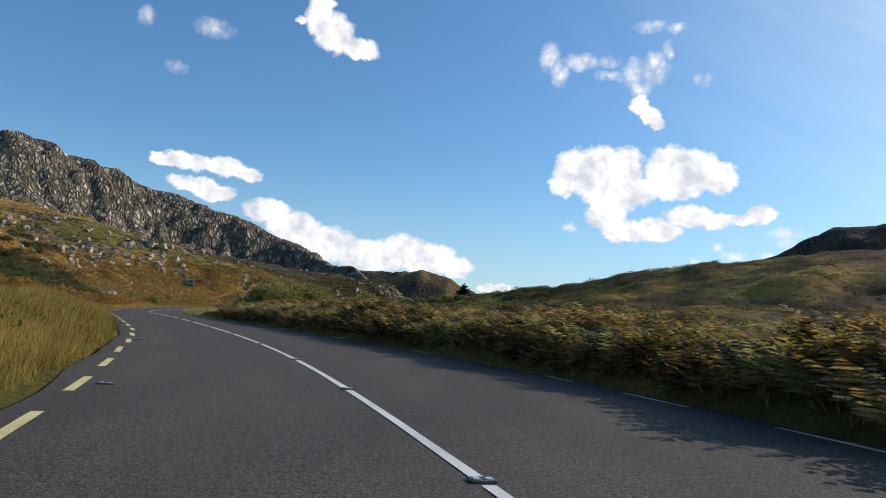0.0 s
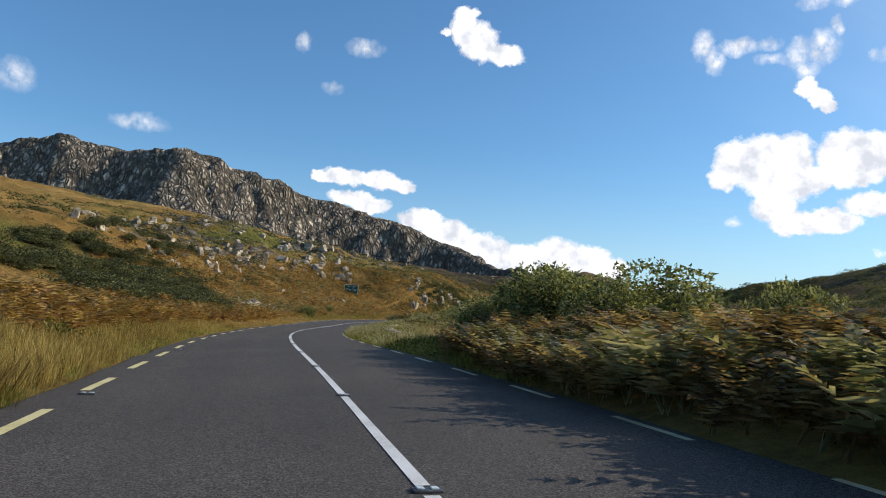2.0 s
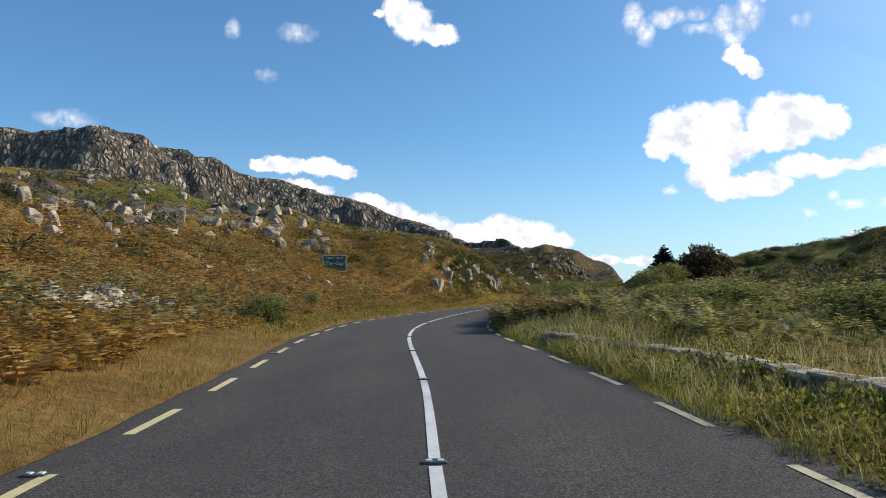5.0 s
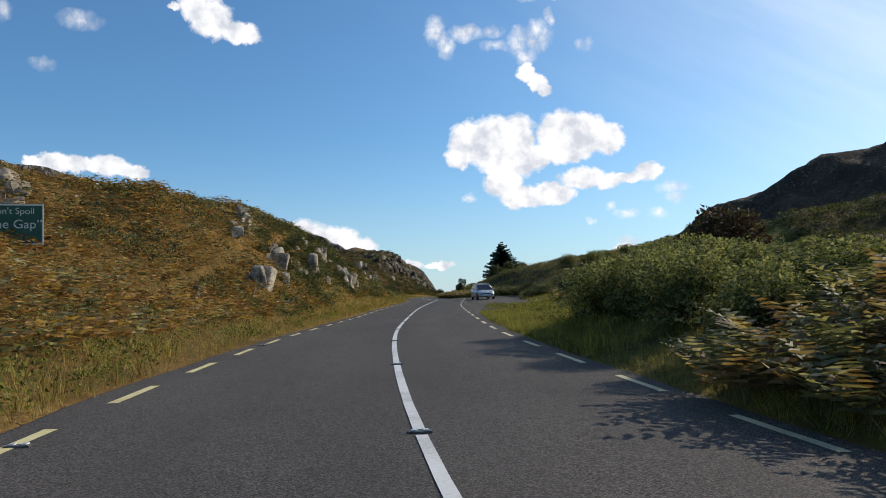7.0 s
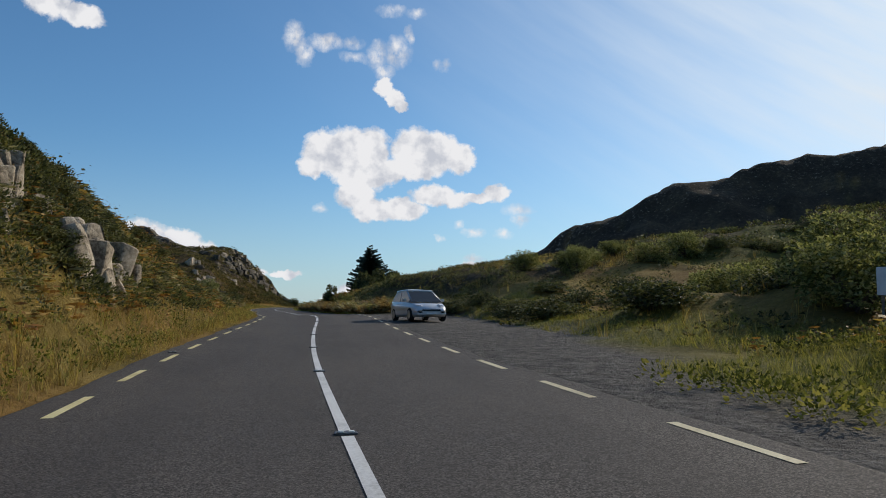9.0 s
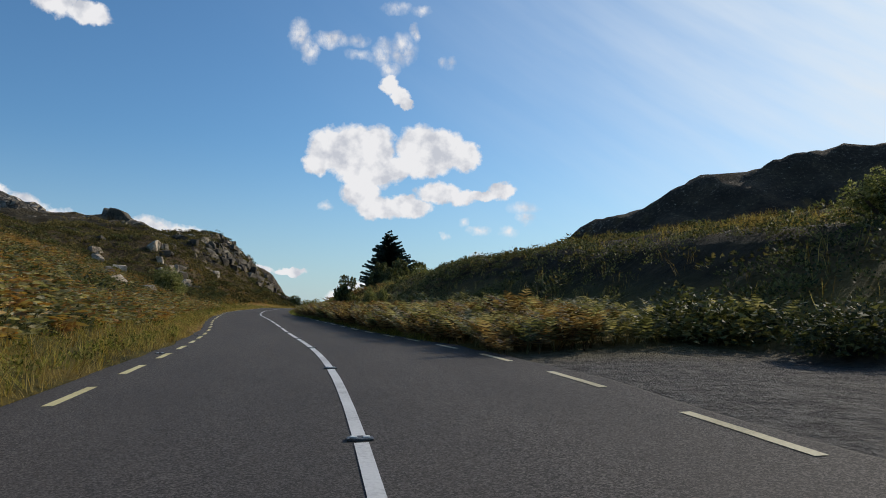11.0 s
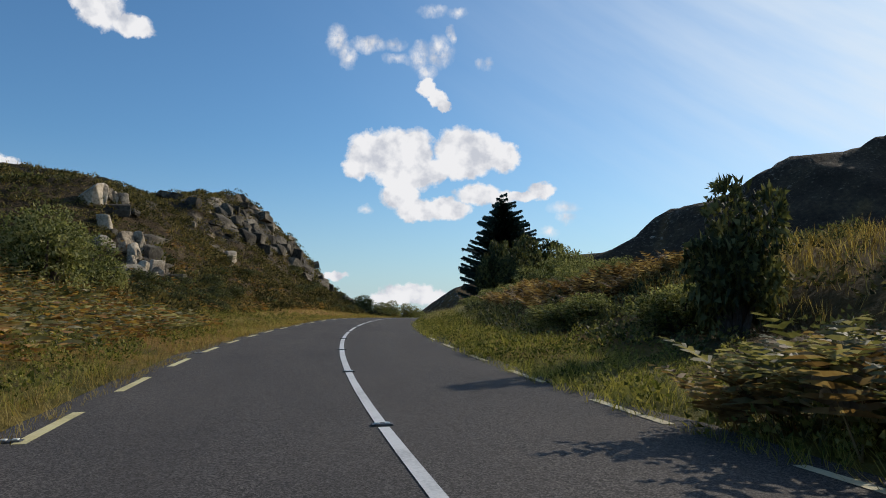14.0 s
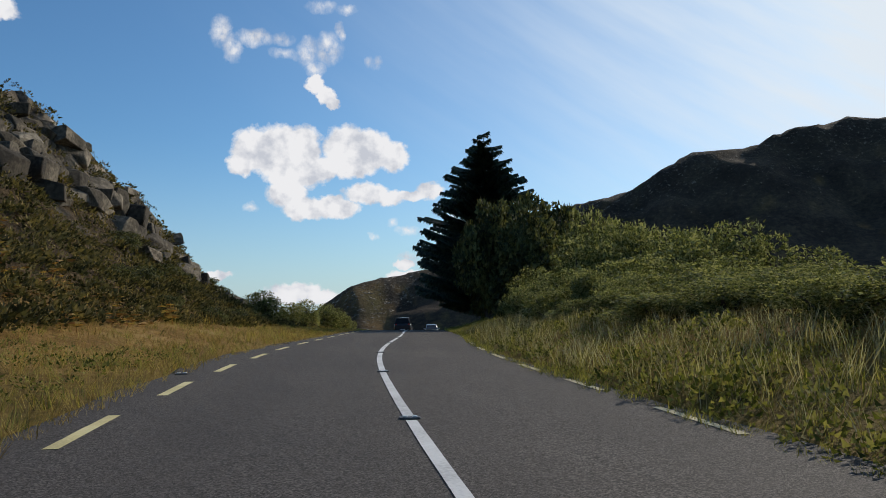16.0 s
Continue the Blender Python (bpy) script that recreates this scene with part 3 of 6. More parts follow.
    fall = fall - 30 * np.clip((q - 200) / 150, 0, 1) + np.clip(hc / 60, 0, 1) * np.clip((300 - q) / 200, 0, 1) * (5.0 * fractal(x / 34, y / 34, 61, 5) - 6.0 * np.abs(fractal(x / 70, y / 70, 67, 3)) + 3.0)
    rocky = np.where(fall > z, 0.14 + 0.26 * np.clip(1 - q / 110, 0, 1), rocky)
    hill = fall > z
    z = np.maximum(z, fall)
    # the low hill where the valley opens, and the one behind the knoll
    for line, wide in ((FAR_HILL, 34), (BACK_HILL, 48)):
        q, side, hc, along = ridge(x + 2.5 * fractal(x / 40, y / 40, 73, 3), y + 2.5 * fractal(x / 40, y / 40, 77, 3), line)
        low = (hc + 11) * np.exp(-((q / (wide + 0.5 * np.clip(hc, 0, 40))) ** 2)) - 11 + np.clip(hc / 20, 0, 1) * np.exp(-((q / 40) ** 2)) * 2.2 * fractal(x / 18, y / 18, 79, 4)
        low = np.where(q < 140, low, -60)
        rocky = np.where(low > z, 0.38, rocky)
        hill = hill | (low > z)
        z = np.maximum(z, low)
    # tarmac stays clear of the ground
    rim = edge(y, d)
    z = np.where((off < rim + 0.1) & (y < 445), z0 - np.where(off < rim - 0.45, 0.12, 0.05), z)
    bay = np.clip((y - 146) / 3, 0, 1) * np.clip((202 - y) / 4, 0, 1) * (d > 0) * np.clip((np.interp(y, [146, 157, 164, 176, 202], [4.2, 5.6, 7.8, 10.6, 9.4]) + 0.8 * fractal(x / 4, y / 4, 71, 3) - d) / 1.5, 0, 1)
    z = np.where(bay > 0, z * (1 - bay) + bay * np.minimum(z, z0 - 0.03 - 0.02 * (off - 3.5)), z)
    if not masks:
        return z
    green = np.clip(0.22 + 0.9 * fractal(x / 17, y / 17, 81, 3) + np.where(d > 0, 0.25, 0.0) - np.where((y > 95) & (y < 150) & (d < 0), 0.45, 0) + np.where((y > 200) & (y < 330) & (d < 0), 0.3, 0) - np.where(hill, 0.35, 0) + np.where((y > 148) & (y < 196) & (d > 5) & (d < 13.5), 0.6, 0.0), 0, 1)
    # real heath on the moor; painted shade on hills, cutting face and right bank
    heath_and_shade = np.clip(np.where(hill, 0.95, 0.0) + np.clip((d - 14) / 10, 0, 1) * np.clip(0.45 + 0.3 * np.clip((d - 25) / 25, 0, 1) + 1.1 * fractal(x / 6, y / 6, 87, 3), 0, 0.92) + 0.9 * np.clip((y - 262) / 14, 0, 1) * np.clip((-d - 8) / 3, 0, 1) * (y < 380) + 0.95 * np.exp(-(((y - 267) / 16) ** 2)) * np.clip((d - 5.5) / 1, 0, 1) * np.clip((10.5 - d) / 2, 0, 1) + 0.9 * np.clip((y - 196) / 8, 0, 1) * np.clip((264 - y) / 8, 0, 1) * np.clip((d - 9) / 3, 0, 1) * np.clip((23 - d) / 4, 0, 1) + 0.5 * fractal(x / 30, y / 30, 85, 3) * np.where(hill, 1.0, 0.0), 0, 1)
    return z, rocky, green, bay, heath_and_shade


def seat(x, y):
    return float(land(np.array([x]), np.array([y]))[0])


def grid_mesh(name, xs, ys, zs, mat, attrs):
    """A sheet of quads from arrays of rows by columns."""
    r, c = xs.shape
    me = bpy.data.meshes.new(name)
    k = np.arange(r * c).reshape(r, c)
    quads = np.stack([k[:-1, :-1], k[:-1, 1:], k[1:, 1:], k[1:, :-1]], -1).reshape(-1, 4)
    fill(me, np.stack([xs, ys, zs], -1).reshape(-1, 3), quads)
    for key, val in attrs.items():
        me.attributes.new(key, "FLOAT", "POINT").data.foreach_set("value", np.ascontiguousarray(val, dtype=np.float32).ravel())
    me.materials.append(mat)
    me.polygons.foreach_set("use_smooth", np.ones(len(quads), bool))
    return me


def fill(me, verts, faces):
    """Verts and faces of one size into a mesh, quickly."""
    faces = np.asarray(faces, np.int32)
    n, s = faces.shape
    me.vertices.add(len(verts))
    me.vertices.foreach_set("co", np.ascontiguousarray(verts, dtype=np.float32).ravel())
    me.loops.add(n * s)
    me.loops.foreach_set("vertex_index", faces.ravel())
    me.polygons.add(n)
    me.polygons.foreach_set("loop_start", np.arange(0, n * s, s, dtype=np.int32))
    me.update(calc_edges=True)
    return me


def steps(*spans):
    """Positions from spans of (start, end, step)."""
    return np.unique(np.concatenate([np.arange(a, b, s) for a, b, s in spans]).round(3))


grow = 900 * 1.22 ** np.arange(0, 11)
ROWS_Y = np.concatenate([-70 - grow[:6][::-1] * 0.6 + 480, steps((-60, -12, 3), (-12, 60, 0.8), (60, 210, 0.7), (210, 350, 0.75), (350, 420, 1.4), (420, 560, 1.6), (560, 980, 7), (980, 1060, 5)), grow[1:]])
COLS_X = np.concatenate([-(450 * 1.3 ** np.arange(0, 9))[::-1], steps((-440, -110, 2.2), (-110, -45, 1.5), (-45, -14, 0.85), (-14, -3.5, 0.5), (-3.5, 3.6, 0.9), (3.6, 16, 0.5), (16, 40, 0.9), (40, 120, 2.5), (120, 620, 7)), 640 * 1.3 ** np.arange(0, 8)])
gx = COLS_X[None, :] + centre(np.clip(ROWS_Y, -60, 430))[:, None]
gy = np.broadcast_to(ROWS_Y[:, None], gx.shape)
gz, g_rock, g_green, g_gravel, g_heath_and_shade = land(gx, gy, True)
ground = tagged(new("ground", grid_mesh("ground", gx, gy, gz, M_MOOR, {"rock": g_rock, "green": g_green, "gravel": g_gravel, "heath_and_shade": g_heath_and_shade})), "rough moorland of heather, russet grass and grey rock", "ground", kind="structure")


# ---- the road ----
def along_road(s0, s1, step):
    """Points on the centre line and its unit tangents, by even steps of length."""
    y = np.arange(-60, 440, 0.05)
    x = centre(y)
    run = np.concatenate([[0], np.cumsum(np.hypot(np.diff(x), np.diff(y)))])
    s = np.arange(s0, s1, step)
    yy = np.interp(s, run, y)
    tx, ty = centre(yy + 0.2) - centre(yy - 0.2), np.full(len(yy), 0.4)
    n = np.hypot(tx, ty)
    return s, centre(yy), yy, tx / n, ty / n


def road_sheet():
    s, cx, cy, tx, ty = along_road(0, 505, 1.0)
    cross = np.array([-1.014, -1.0, -0.992, -0.98, -0.8, -0.5, -0.25, 0, 0.25, 0.5, 0.8, 0.98, 0.992, 1.0, 1.014])
    ragged = 0.09 * fractal(s / 1.9, s * 0, 91, 3)
    d = cross[None, :] * edge(cy[:, None], cross[None, :])
    d[:, :4] += ragged[:, None]
    d[:, -4:] += 0.09 * fractal(s / 1.7, s * 0 + 5, 93, 3)[:, None]
    x, y = cx[:, None] + ty[:, None] * d, cy[:, None] - tx[:, None] * d
    z = road_z(np.repeat(cy[:, None], len(cross), 1), d)
    z[:, [0, -1]] -= 0.16
    return grid_mesh("road", x, y, z, M_ROAD, {"across": d})


road = tagged(new("road", road_sheet()), "two-lane dark asphalt country road with worn wheel tracks", "road", kind="structure")


# ---- tools for things ----
def part(name, bm, mat, parent, label=""):
    """Links a bmesh as one mesh object under a thing or a part."""
    me = bpy.data.meshes.new(name)
    bm.to_mesh(me)
    bm.free()
    me.materials.append(mat)
    ob = new(name, me)
    ob.parent = parent
    return tagged(ob, label)


def sheet_part(name, me, mat, parent, label=""):
    me.materials.append(mat)
    ob = new(name, me)
    ob.parent = parent
    return tagged(ob, label)


def thing(name, m, label, category, group="", kind=""):
    ob = new(name)
    ob.matrix_basis = m
    return tagged(ob, label, category, group, kind)


def box(bm, x0, y0, z0, x1, y1, z1, bevel=0.0, m=None):
    r = bmesh.ops.create_cube(bm, size=1.0, matrix=Matrix.LocRotScale(((x0 + x1) / 2, (y0 + y1) / 2, (z0 + z1) / 2), None, (x1 - x0, y1 - y0, z1 - z0)))
    vs = r["verts"]
    if bevel:
        es = list({e for v in vs for e in v.link_edges})
        vs = list({v for f in bmesh.ops.bevel(bm, geom=es, offset=bevel, segments=2, affect="EDGES")["faces"] for v in f.verts} | {v for v in vs if v.is_valid})
    if m is not None:
        bmesh.ops.transform(bm, matrix=m, verts=vs)
    return vs


def tube(bm, a, b, r0, r1, n=8):
    """A tapered closed tube from a to b."""
    a, b = Vector(a), Vector(b)
    q = (b - a).to_track_quat("Z", "Y").to_matrix().to_4x4()
    bmesh.ops.create_cone(bm, cap_ends=True, segments=n, radius1=r0, radius2=r1, depth=(b - a).length, matrix=Matrix.Translation((a + b) / 2) @ q)


def spot(y, d):
    """World x, y at an offset from the road's centre line."""
    return float(centre(y) + d * widen(y)), float(y)


def stuff(name, verts, tris, mat, label, category):
    me = fill(bpy.data.meshes.new(name), verts, tris)
    me.materials.append(mat)
    return tagged(new(name, me), label, category, kind="stuff")


def strew(shape, x, y, z, size, turn, lean=0.12, rng=None, tall=None):
    """Copies of a shape (verts, tris) at arrays of places, as one set of verts and tris."""
    v, t = shape
    n = len(x)
    c, s = np.cos(turn)[:, None], np.sin(turn)[:, None]
    lx, ly = rng.normal(0, lean, n)[:, None], rng.normal(0, lean, n)[:, None]
    sz = size[:, None]
    hz = sz if tall is None else tall[:, None]
    px = (v[None, :, 0] * c - v[None, :, 1] * s) * sz + lx * v[None, :, 2] * hz + x[:, None]
    py = (v[None, :, 0] * s + v[None, :, 1] * c) * sz + ly * v[None, :, 2] * hz + y[:, None]
    pz = v[None, :, 2] * hz + z[:, None]
    out = np.stack([px, py, pz], -1).reshape(-1, 3)
    tt = (t[None] + (np.arange(n) * len(v))[:, None, None]).reshape(-1, 3)
    return out, tt


def merge(*sets):
    vs, ts, k = [], [], 0
    for v, t in sets:
        vs.append(v)
        ts.append(t + k)
        k += len(v)
    return np.concatenate(vs), np.concatenate(ts)


def tuft(rng, blades=9, spread=0.16, bend=0.45, width=0.008):
    """Grass blades from one root, 1 high."""
    vs, ts = [], []
    for _ in range(blades):
        a, h = rng.uniform(0, 6.283), rng.uniform(0.55, 1.0)
        bx, by = rng.normal(0, spread, 2)
        dx, dy = math.cos(a), math.sin(a)
        o = bend * rng.uniform(0.3, 1.2) * h
        k = len(vs)
        for f, w in ((0, 1.0), (0.55, 0.8)):
            cx, cy = bx + dx * o * f * f, by + dy * o * f * f
            vs += [(cx - dy * width * w, cy + dx * width * w, h * f), (cx + dy * width * w, cy - dx * width * w, h * f)]
        vs.append((bx + dx * o, by + dy * o, h * (1 - 0.25 * o)))
        ts += [(k, k + 1, k + 3), (k, k + 3, k + 2), (k + 2, k + 3, k + 4)]
    return np.array(vs), np.array(ts)


def fern(rng, fronds=6, pairs=7, broad=1.0):
    """A clump of arching bracken fronds, about 1 high and 1.2 across."""
    vs, ts = [], []
    for f in range(fronds):
        a = 6.283 * (f + rng.uniform(-0.3, 0.3)) / fronds
        dx, dy = math.cos(a), math.sin(a)
        reach, high = rng.uniform(0.4, 0.75), rng.uniform(0.7, 1.05)

        def at(u):
            return Vector((dx * reach * u**1.6, dy * reach * u**1.6, high * (u * 1.28 - 0.36 * u**3)))

        k = len(vs)
        vs += [at(0) + Vector((-dy, dx, 0)) * 0.012, at(0) - Vector((-dy, dx, 0)) * 0.012, at(0.5)]
        ts.append((k, k + 1, k + 2))
        tilt = rng.uniform(-0.25, 0.1)
        for p in range(pairs):
            u = 0.30 + 0.68 * p / (pairs - 1)
            size = 0.40 * (1.1 - u) ** 0.9 * rng.uniform(0.8, 1.15)
            c, step = at(u), at(min(u + 0.07, 1.0)) - at(u)
            for sgn in (-1, 1):
                out = Vector((-dy * sgn, dx * sgn, tilt + rng.uniform(-0.15, 0.12))) * size
                k = len(vs)
                vs += [c, c + step * broad, c + out * 0.55 + step * (0.9 + 0.4 * broad), c + out + step * 1.1]
                ts += [(k, k + 1, k + 2), (k, k + 2, k + 3)]
        k = len(vs)
        vs += [at(0.95) + Vector((-dy, dx, 0)) * 0.03, at(0.95) - Vector((-dy, dx, 0)) * 0.03, at(1.06)]
        ts.append((k, k + 1, k + 2))
    return np.array([tuple(v) for v in vs]), np.array(ts)


def spray(rng, n=46, flat=0.75, leaf=0.16):
    """A low dome of spiky sprigs, 1 across: heather, gorse and bramble seen from some way off."""
    vs, ts = [], []
    for _ in range(n):
        a, u = rng.uniform(0, 6.283), math.sqrt(rng.uniform(0, 1))
        e = math.sqrt(max(0, 1 - u * u))
        p = Vector((0.5 * u * math.cos(a), 0.5 * u * math.sin(a), flat * e * rng.uniform(0.45, 1.0)))
        o = Vector((u * math.cos(a), u * math.sin(a), e + 0.3)).normalized() * leaf * rng.uniform(0.7, 1.6)
        s = o.cross(Vector((rng.normal(), rng.normal(), rng.normal()))).normalized() * leaf * 0.42
        k = len(vs)
        vs += [p - s, p + s, p + o]
        ts.append((k, k + 1, k + 2))
    return np.array([tuple(v) for v in vs]), np.array(ts)


def foliage(rng, lobes, per_area, leaf):
    """Leaves over and inside a set of lobes (x, y, z, radius, squash) as small blades; sparse at the rim, with gaps."""
    vs, ts = [], []
    for cx, cy, cz, r, sq in lobes:
        n = int(per_area * r * r)
        u = rng.normal(size=(n, 3))
        u /= np.linalg.norm(u, axis=1)[:, None]
        lump = 1 + 0.22 * np.sin(u[:, 0] * 5 + cx * 3) * np.sin(u[:, 1] * 6 + cy) + 0.15 * np.sin(u[:, 2] * 9 + cz)
        rad = r * lump * rng.uniform(0.55, 1.05, n) ** 0.5
        p = np.stack([cx + u[:, 0] * rad, cy + u[:, 1] * rad, cz + u[:, 2] * rad * sq], 1)
        p = p[p[:, 2] > 0.05]
        m = len(p)
        o = u[:m] * 0.6 + rng.normal(0, 0.6, (m, 3))
        o /= np.linalg.norm(o, axis=1)[:, None]
        s = np.cross(o, rng.normal(size=(m, 3)))
        s /= np.linalg.norm(s, axis=1)[:, None]
        l = leaf * rng.uniform(0.6, 1.4, m)[:, None]
        quad = np.stack([p + s * l * 0.33, p + o * l, p - s * l * 0.33], 1)
        k = len(vs) and sum(len(a) for a in vs)
        vs.append(quad.reshape(-1, 3))
        b = k + np.arange(m)[:, None] * 3
        ts.append(b + [0, 1, 2])
    return np.concatenate(vs), np.concatenate(ts)


# ---- road markings and studs ----

def stripe(s0, s1, off, half, lift=0.006):
    """A painted bar along the road between two lengths, with rounded-off ragged ends."""
    s, cx, cy, tx, ty = along_road(s0, s1 + 0.001, (s1 - s0) / 4)
    if off < -1:
        off = float(np.interp(cy[0], LINE_Y, LINE_D))
    elif off > 1:
        off = float(np.interp(cy[0], SIDE_Y, SIDE_D))
    bm = bmesh.new()
    prev = None
    for i in range(len(s)):
        row = []
        for sg in (-1, 1):
            d = off + sg * half * random.uniform(0.93, 1.05)
            p = (cx[i] + ty[i] * d, cy[i] - tx[i] * d)
            row.append(bm.verts.new((*p, float(road_z(cy[i], d)) + lift)))
        if prev:
            bm.faces.new((prev[0], prev[1], row[1], row[0]))
        prev = row
    return bm


# far ends of the left dashes and places of the studs: number, length along the road
DASHES = ([0, 3, 10, 14, 17, 19, 35, 40, 42, 61, 65, 66, 68, 76, 80, 82], [73.2, 84.1, 108.6, 124.2, 135.1, 142.2, 197.0, 215.3, 222.9, 292.6, 307.4, 310.9, 318.0, 348.1, 362.4, 369.0])
STUDS = ([0, 5, 9, 10, 17, 22, 23, 26, 36, 39, 42, 46, 49, 50], [75.9, 104.5, 127.0, 132.0, 173.8, 205.4, 211.4, 230.1, 289.8, 307.3, 323.8, 345.5, 361.6, 367.0])


def ticked(k, table, step):
    n, s = table
    return float(np.interp(k, [n[0] - 30] + n + [n[-1] + 40], [s[0] - 30 * step] + s + [s[-1] + 40 * step]))


for k in range(-11, 110):
    a, b = ticked(k - 0.5, DASHES, 3.62), ticked(k, DASHES, 3.62)
    part("yellow_dash", stripe(a, b, -3.05, 0.065), M_PAINT_YELLOW, road)
    a, b = ticked(k - 0.65, DASHES, 3.62), ticked(k - 0.15, DASHES, 3.62)
    part("yellow_dash", stripe(a, b, 2.98, 0.055), M_PAINT_PALE, road, "worn pale yellow dash")
for k in range(-8, 64):
    a, b = ticked(k, STUDS, 5.95), ticked(k + 1, STUDS, 5.95)
    part("centre_line", stripe(a + 0.14, b - 0.14, 0.0, 0.056, 0.007), M_PAINT_WHITE, road)

M_STUD = material("stud_casting", ramp3((0.05, 0.05, 0.05), (0.12, 0.115, 0.11), (0.22, 0.21, 0.2)), 6.0, 8.0, 0.5, 0.2, metal=0.6)
M_STUD_EYE = material("stud_reflector", ramp3((0.55, 0.55, 0.5), (0.7, 0.7, 0.65), (0.8, 0.8, 0.75)), 20.0, 3.0, 0.2, 0.0)


def road_stud(m):
    st = thing("road_stud", m, "small cast metal road stud with reflectors set in the centre line", "road stud", "studs along the road")
    bm = bmesh.new()
    box(bm, -0.105, -0.065, -0.004, 0.105, 0.065, 0.014, 0.006)
    part("casting", bm, M_STUD, st)
    for sx in (-0.05, 0.05):
        bm = bmesh.new()
        box(bm, sx - 0.028, -0.035, 0.012, sx + 0.028, 0.035, 0.026, 0.005)
        part("reflector", bm, M_STUD_EYE, st, "pale glass reflector")
    return st


first = None
STUD_S = [ticked(k, STUDS, 5.95) for k in range(-8, 64)]
_at = [along_road(s, s + 0.5, 1.0) for s in STUD_S]
ss = STUD_S
sx_, sy_, tx_, ty_ = ([float(a[i][0]) for a in _at] for i in (1, 2, 3, 4))
for k in range(len(ss)):
    m = Matrix.LocRotScale((sx_[k], sy_[k], float(level(sy_[k])) + 0.004), Euler((0, 0, -math.atan2(tx_[k], ty_[k]))), None)
    first = road_stud(m) if first is None else (copy_thing(first, m) and first)
for k in range(0, len(ss), 2):      # every other stud has a partner beside the left edge line
    d = -3.32
    m = Matrix.LocRotScale((sx_[k] + ty_[k] * d, sy_[k] - tx_[k] * d, float(road_z(sy_[k], d)) + 0.004), Euler((0, 0, -math.atan2(tx_[k], ty_[k]))), None)
    tagged(copy_thing(first, m), "small cast metal road stud beside the yellow edge line")

# ---- plants that nobody could count ----
rng = np.random.default_rng(7)


def field(n, y0, y1, d0, d1, crowd=0.0):
    """n random places in a stretch of one bank; crowd > 0 draws them towards the first offset."""
    y = rng.uniform(y0, y1, n)
    u = rng.uniform(0, 1, n) ** (1 + crowd)
    d = d0 + (d1 - d0) * u
    d = d + np.sign(d0) * (edge(y, d0) - BANK_FROM) * np.clip((12 - np.abs(d)) / 8, 0, 1)
    return centre(y) + d * widen(y), y


def plants(shapes, where, lo, hi, lean=0.12, sink=0.02, patch=0.0, k=0, tall=1.0):
    """Shapes strewn over places; patch > 0 thins them to patches."""
    x, y = where
    if patch:
        keep = fractal(x / 6, y / 6, 100 + k, 3) > rng.uniform(-0.9, 0.5, len(x)) * patch
        x, y = x[keep], y[keep]
    pick = rng.integers(0, len(shapes), len(x))
    sets = []
    for i, sh in enumerate(shapes):
        m = pick == i
        if m.any():
            lump = np.clip(0.5 + 0.75 * fractal(x[m] / 1.7, y[m] / 1.7, 170 + k, 2), 0, 1)
            size = lo + (hi - lo) * np.clip(0.65 * lump + 0.5 * rng.uniform(0, 1, m.sum()), 0, 1.15)
            sets.append(strew(sh, x[m], y[m], land(x[m], y[m]) - sink, size, rng.uniform(0, 6.283, m.sum()), lean, rng, size * tall))
    return merge(*sets)


def both(*places):
    return np.concatenate([p[0] for p in places]), np.concatenate([p[1] for p in places])


TUFTS = [tuft(rng, 7, 0.16, 0.45, 0.01) for _ in range(5)]
SHORT = [tuft(rng, 6, 0.2, 0.55, 0.013) for _ in range(4)]
LONG = [tuft(rng, 5, 0.10, 0.35, 0.009) for _ in range(4)]
FERNS = [fern(rng, 5, 8, 0.85) for _ in range(8)]
LOW_FERNS = [fern(rng, 4, 3, 1.3) for _ in range(6)]
SPRAYS = [spray(rng, 28, 0.75, 0.17) for _ in range(6)]
WEEDS = [spray(rng, 40, 0.9, 0.12) for _ in range(5)]

stuff("tall_verge_grass", *plants(TUFTS, both(field(10500, -10, 47, -3.95, -7.2, 0.3), field(1500, 47, 76, -4.2, -6.2, 0.4), field(900, 98, 250, -3.85, -5.6, 0.4)), 0.26, 0.68, 0.24),
      M_GRASS_GOLD, "tall dry golden grass along the road verge", "grass")
stuff("short_verge_grass", *plants(SHORT, both(field(6500, 100, 250, -3.75, -6.5, 0.5), field(9000, 250, 345, -3.4, -9.5, 0.6), field(5500, 44, 110, -3.8, -6.4, 0.4)), 0.08, 0.30, 0.4),
      M_GRASS_GOLD, "short yellow-brown grass at the tarmac's edge", "grass")
stuff("green_verge_grass", *plants(SHORT + TUFTS[:2], both(field(7000, 56, 112, 3.5, 5.6, 0.3), field(2500, 112, 136, 3.7, 5.2, 0.4), field(3500, 134, 150, 3.85, 8.5, 0.3), field(2600, 150, 162, 6.0, 11, 0.2), field(4500, 156, 196, 8.8, 14), field(6500, 248, 330, 3.3, 6, 0.4), field(1800, 205, 248, 3.5, 5, 0.5), field(3500, 100, 260, -3.9, -7, 0.3), field(2600, 256, 340, -3.6, -9, 0.3), field(1500, 146, 165, 9, 17), field(3000, -10, 76, -3.75, -5.0, 0.3), field(1800, 45, 56, 3.6, 6.6, 0.2)), 0.12, 0.36, 0.42),
      M_GRASS_GREEN, "bright green and straw grass along the verge", "grass")
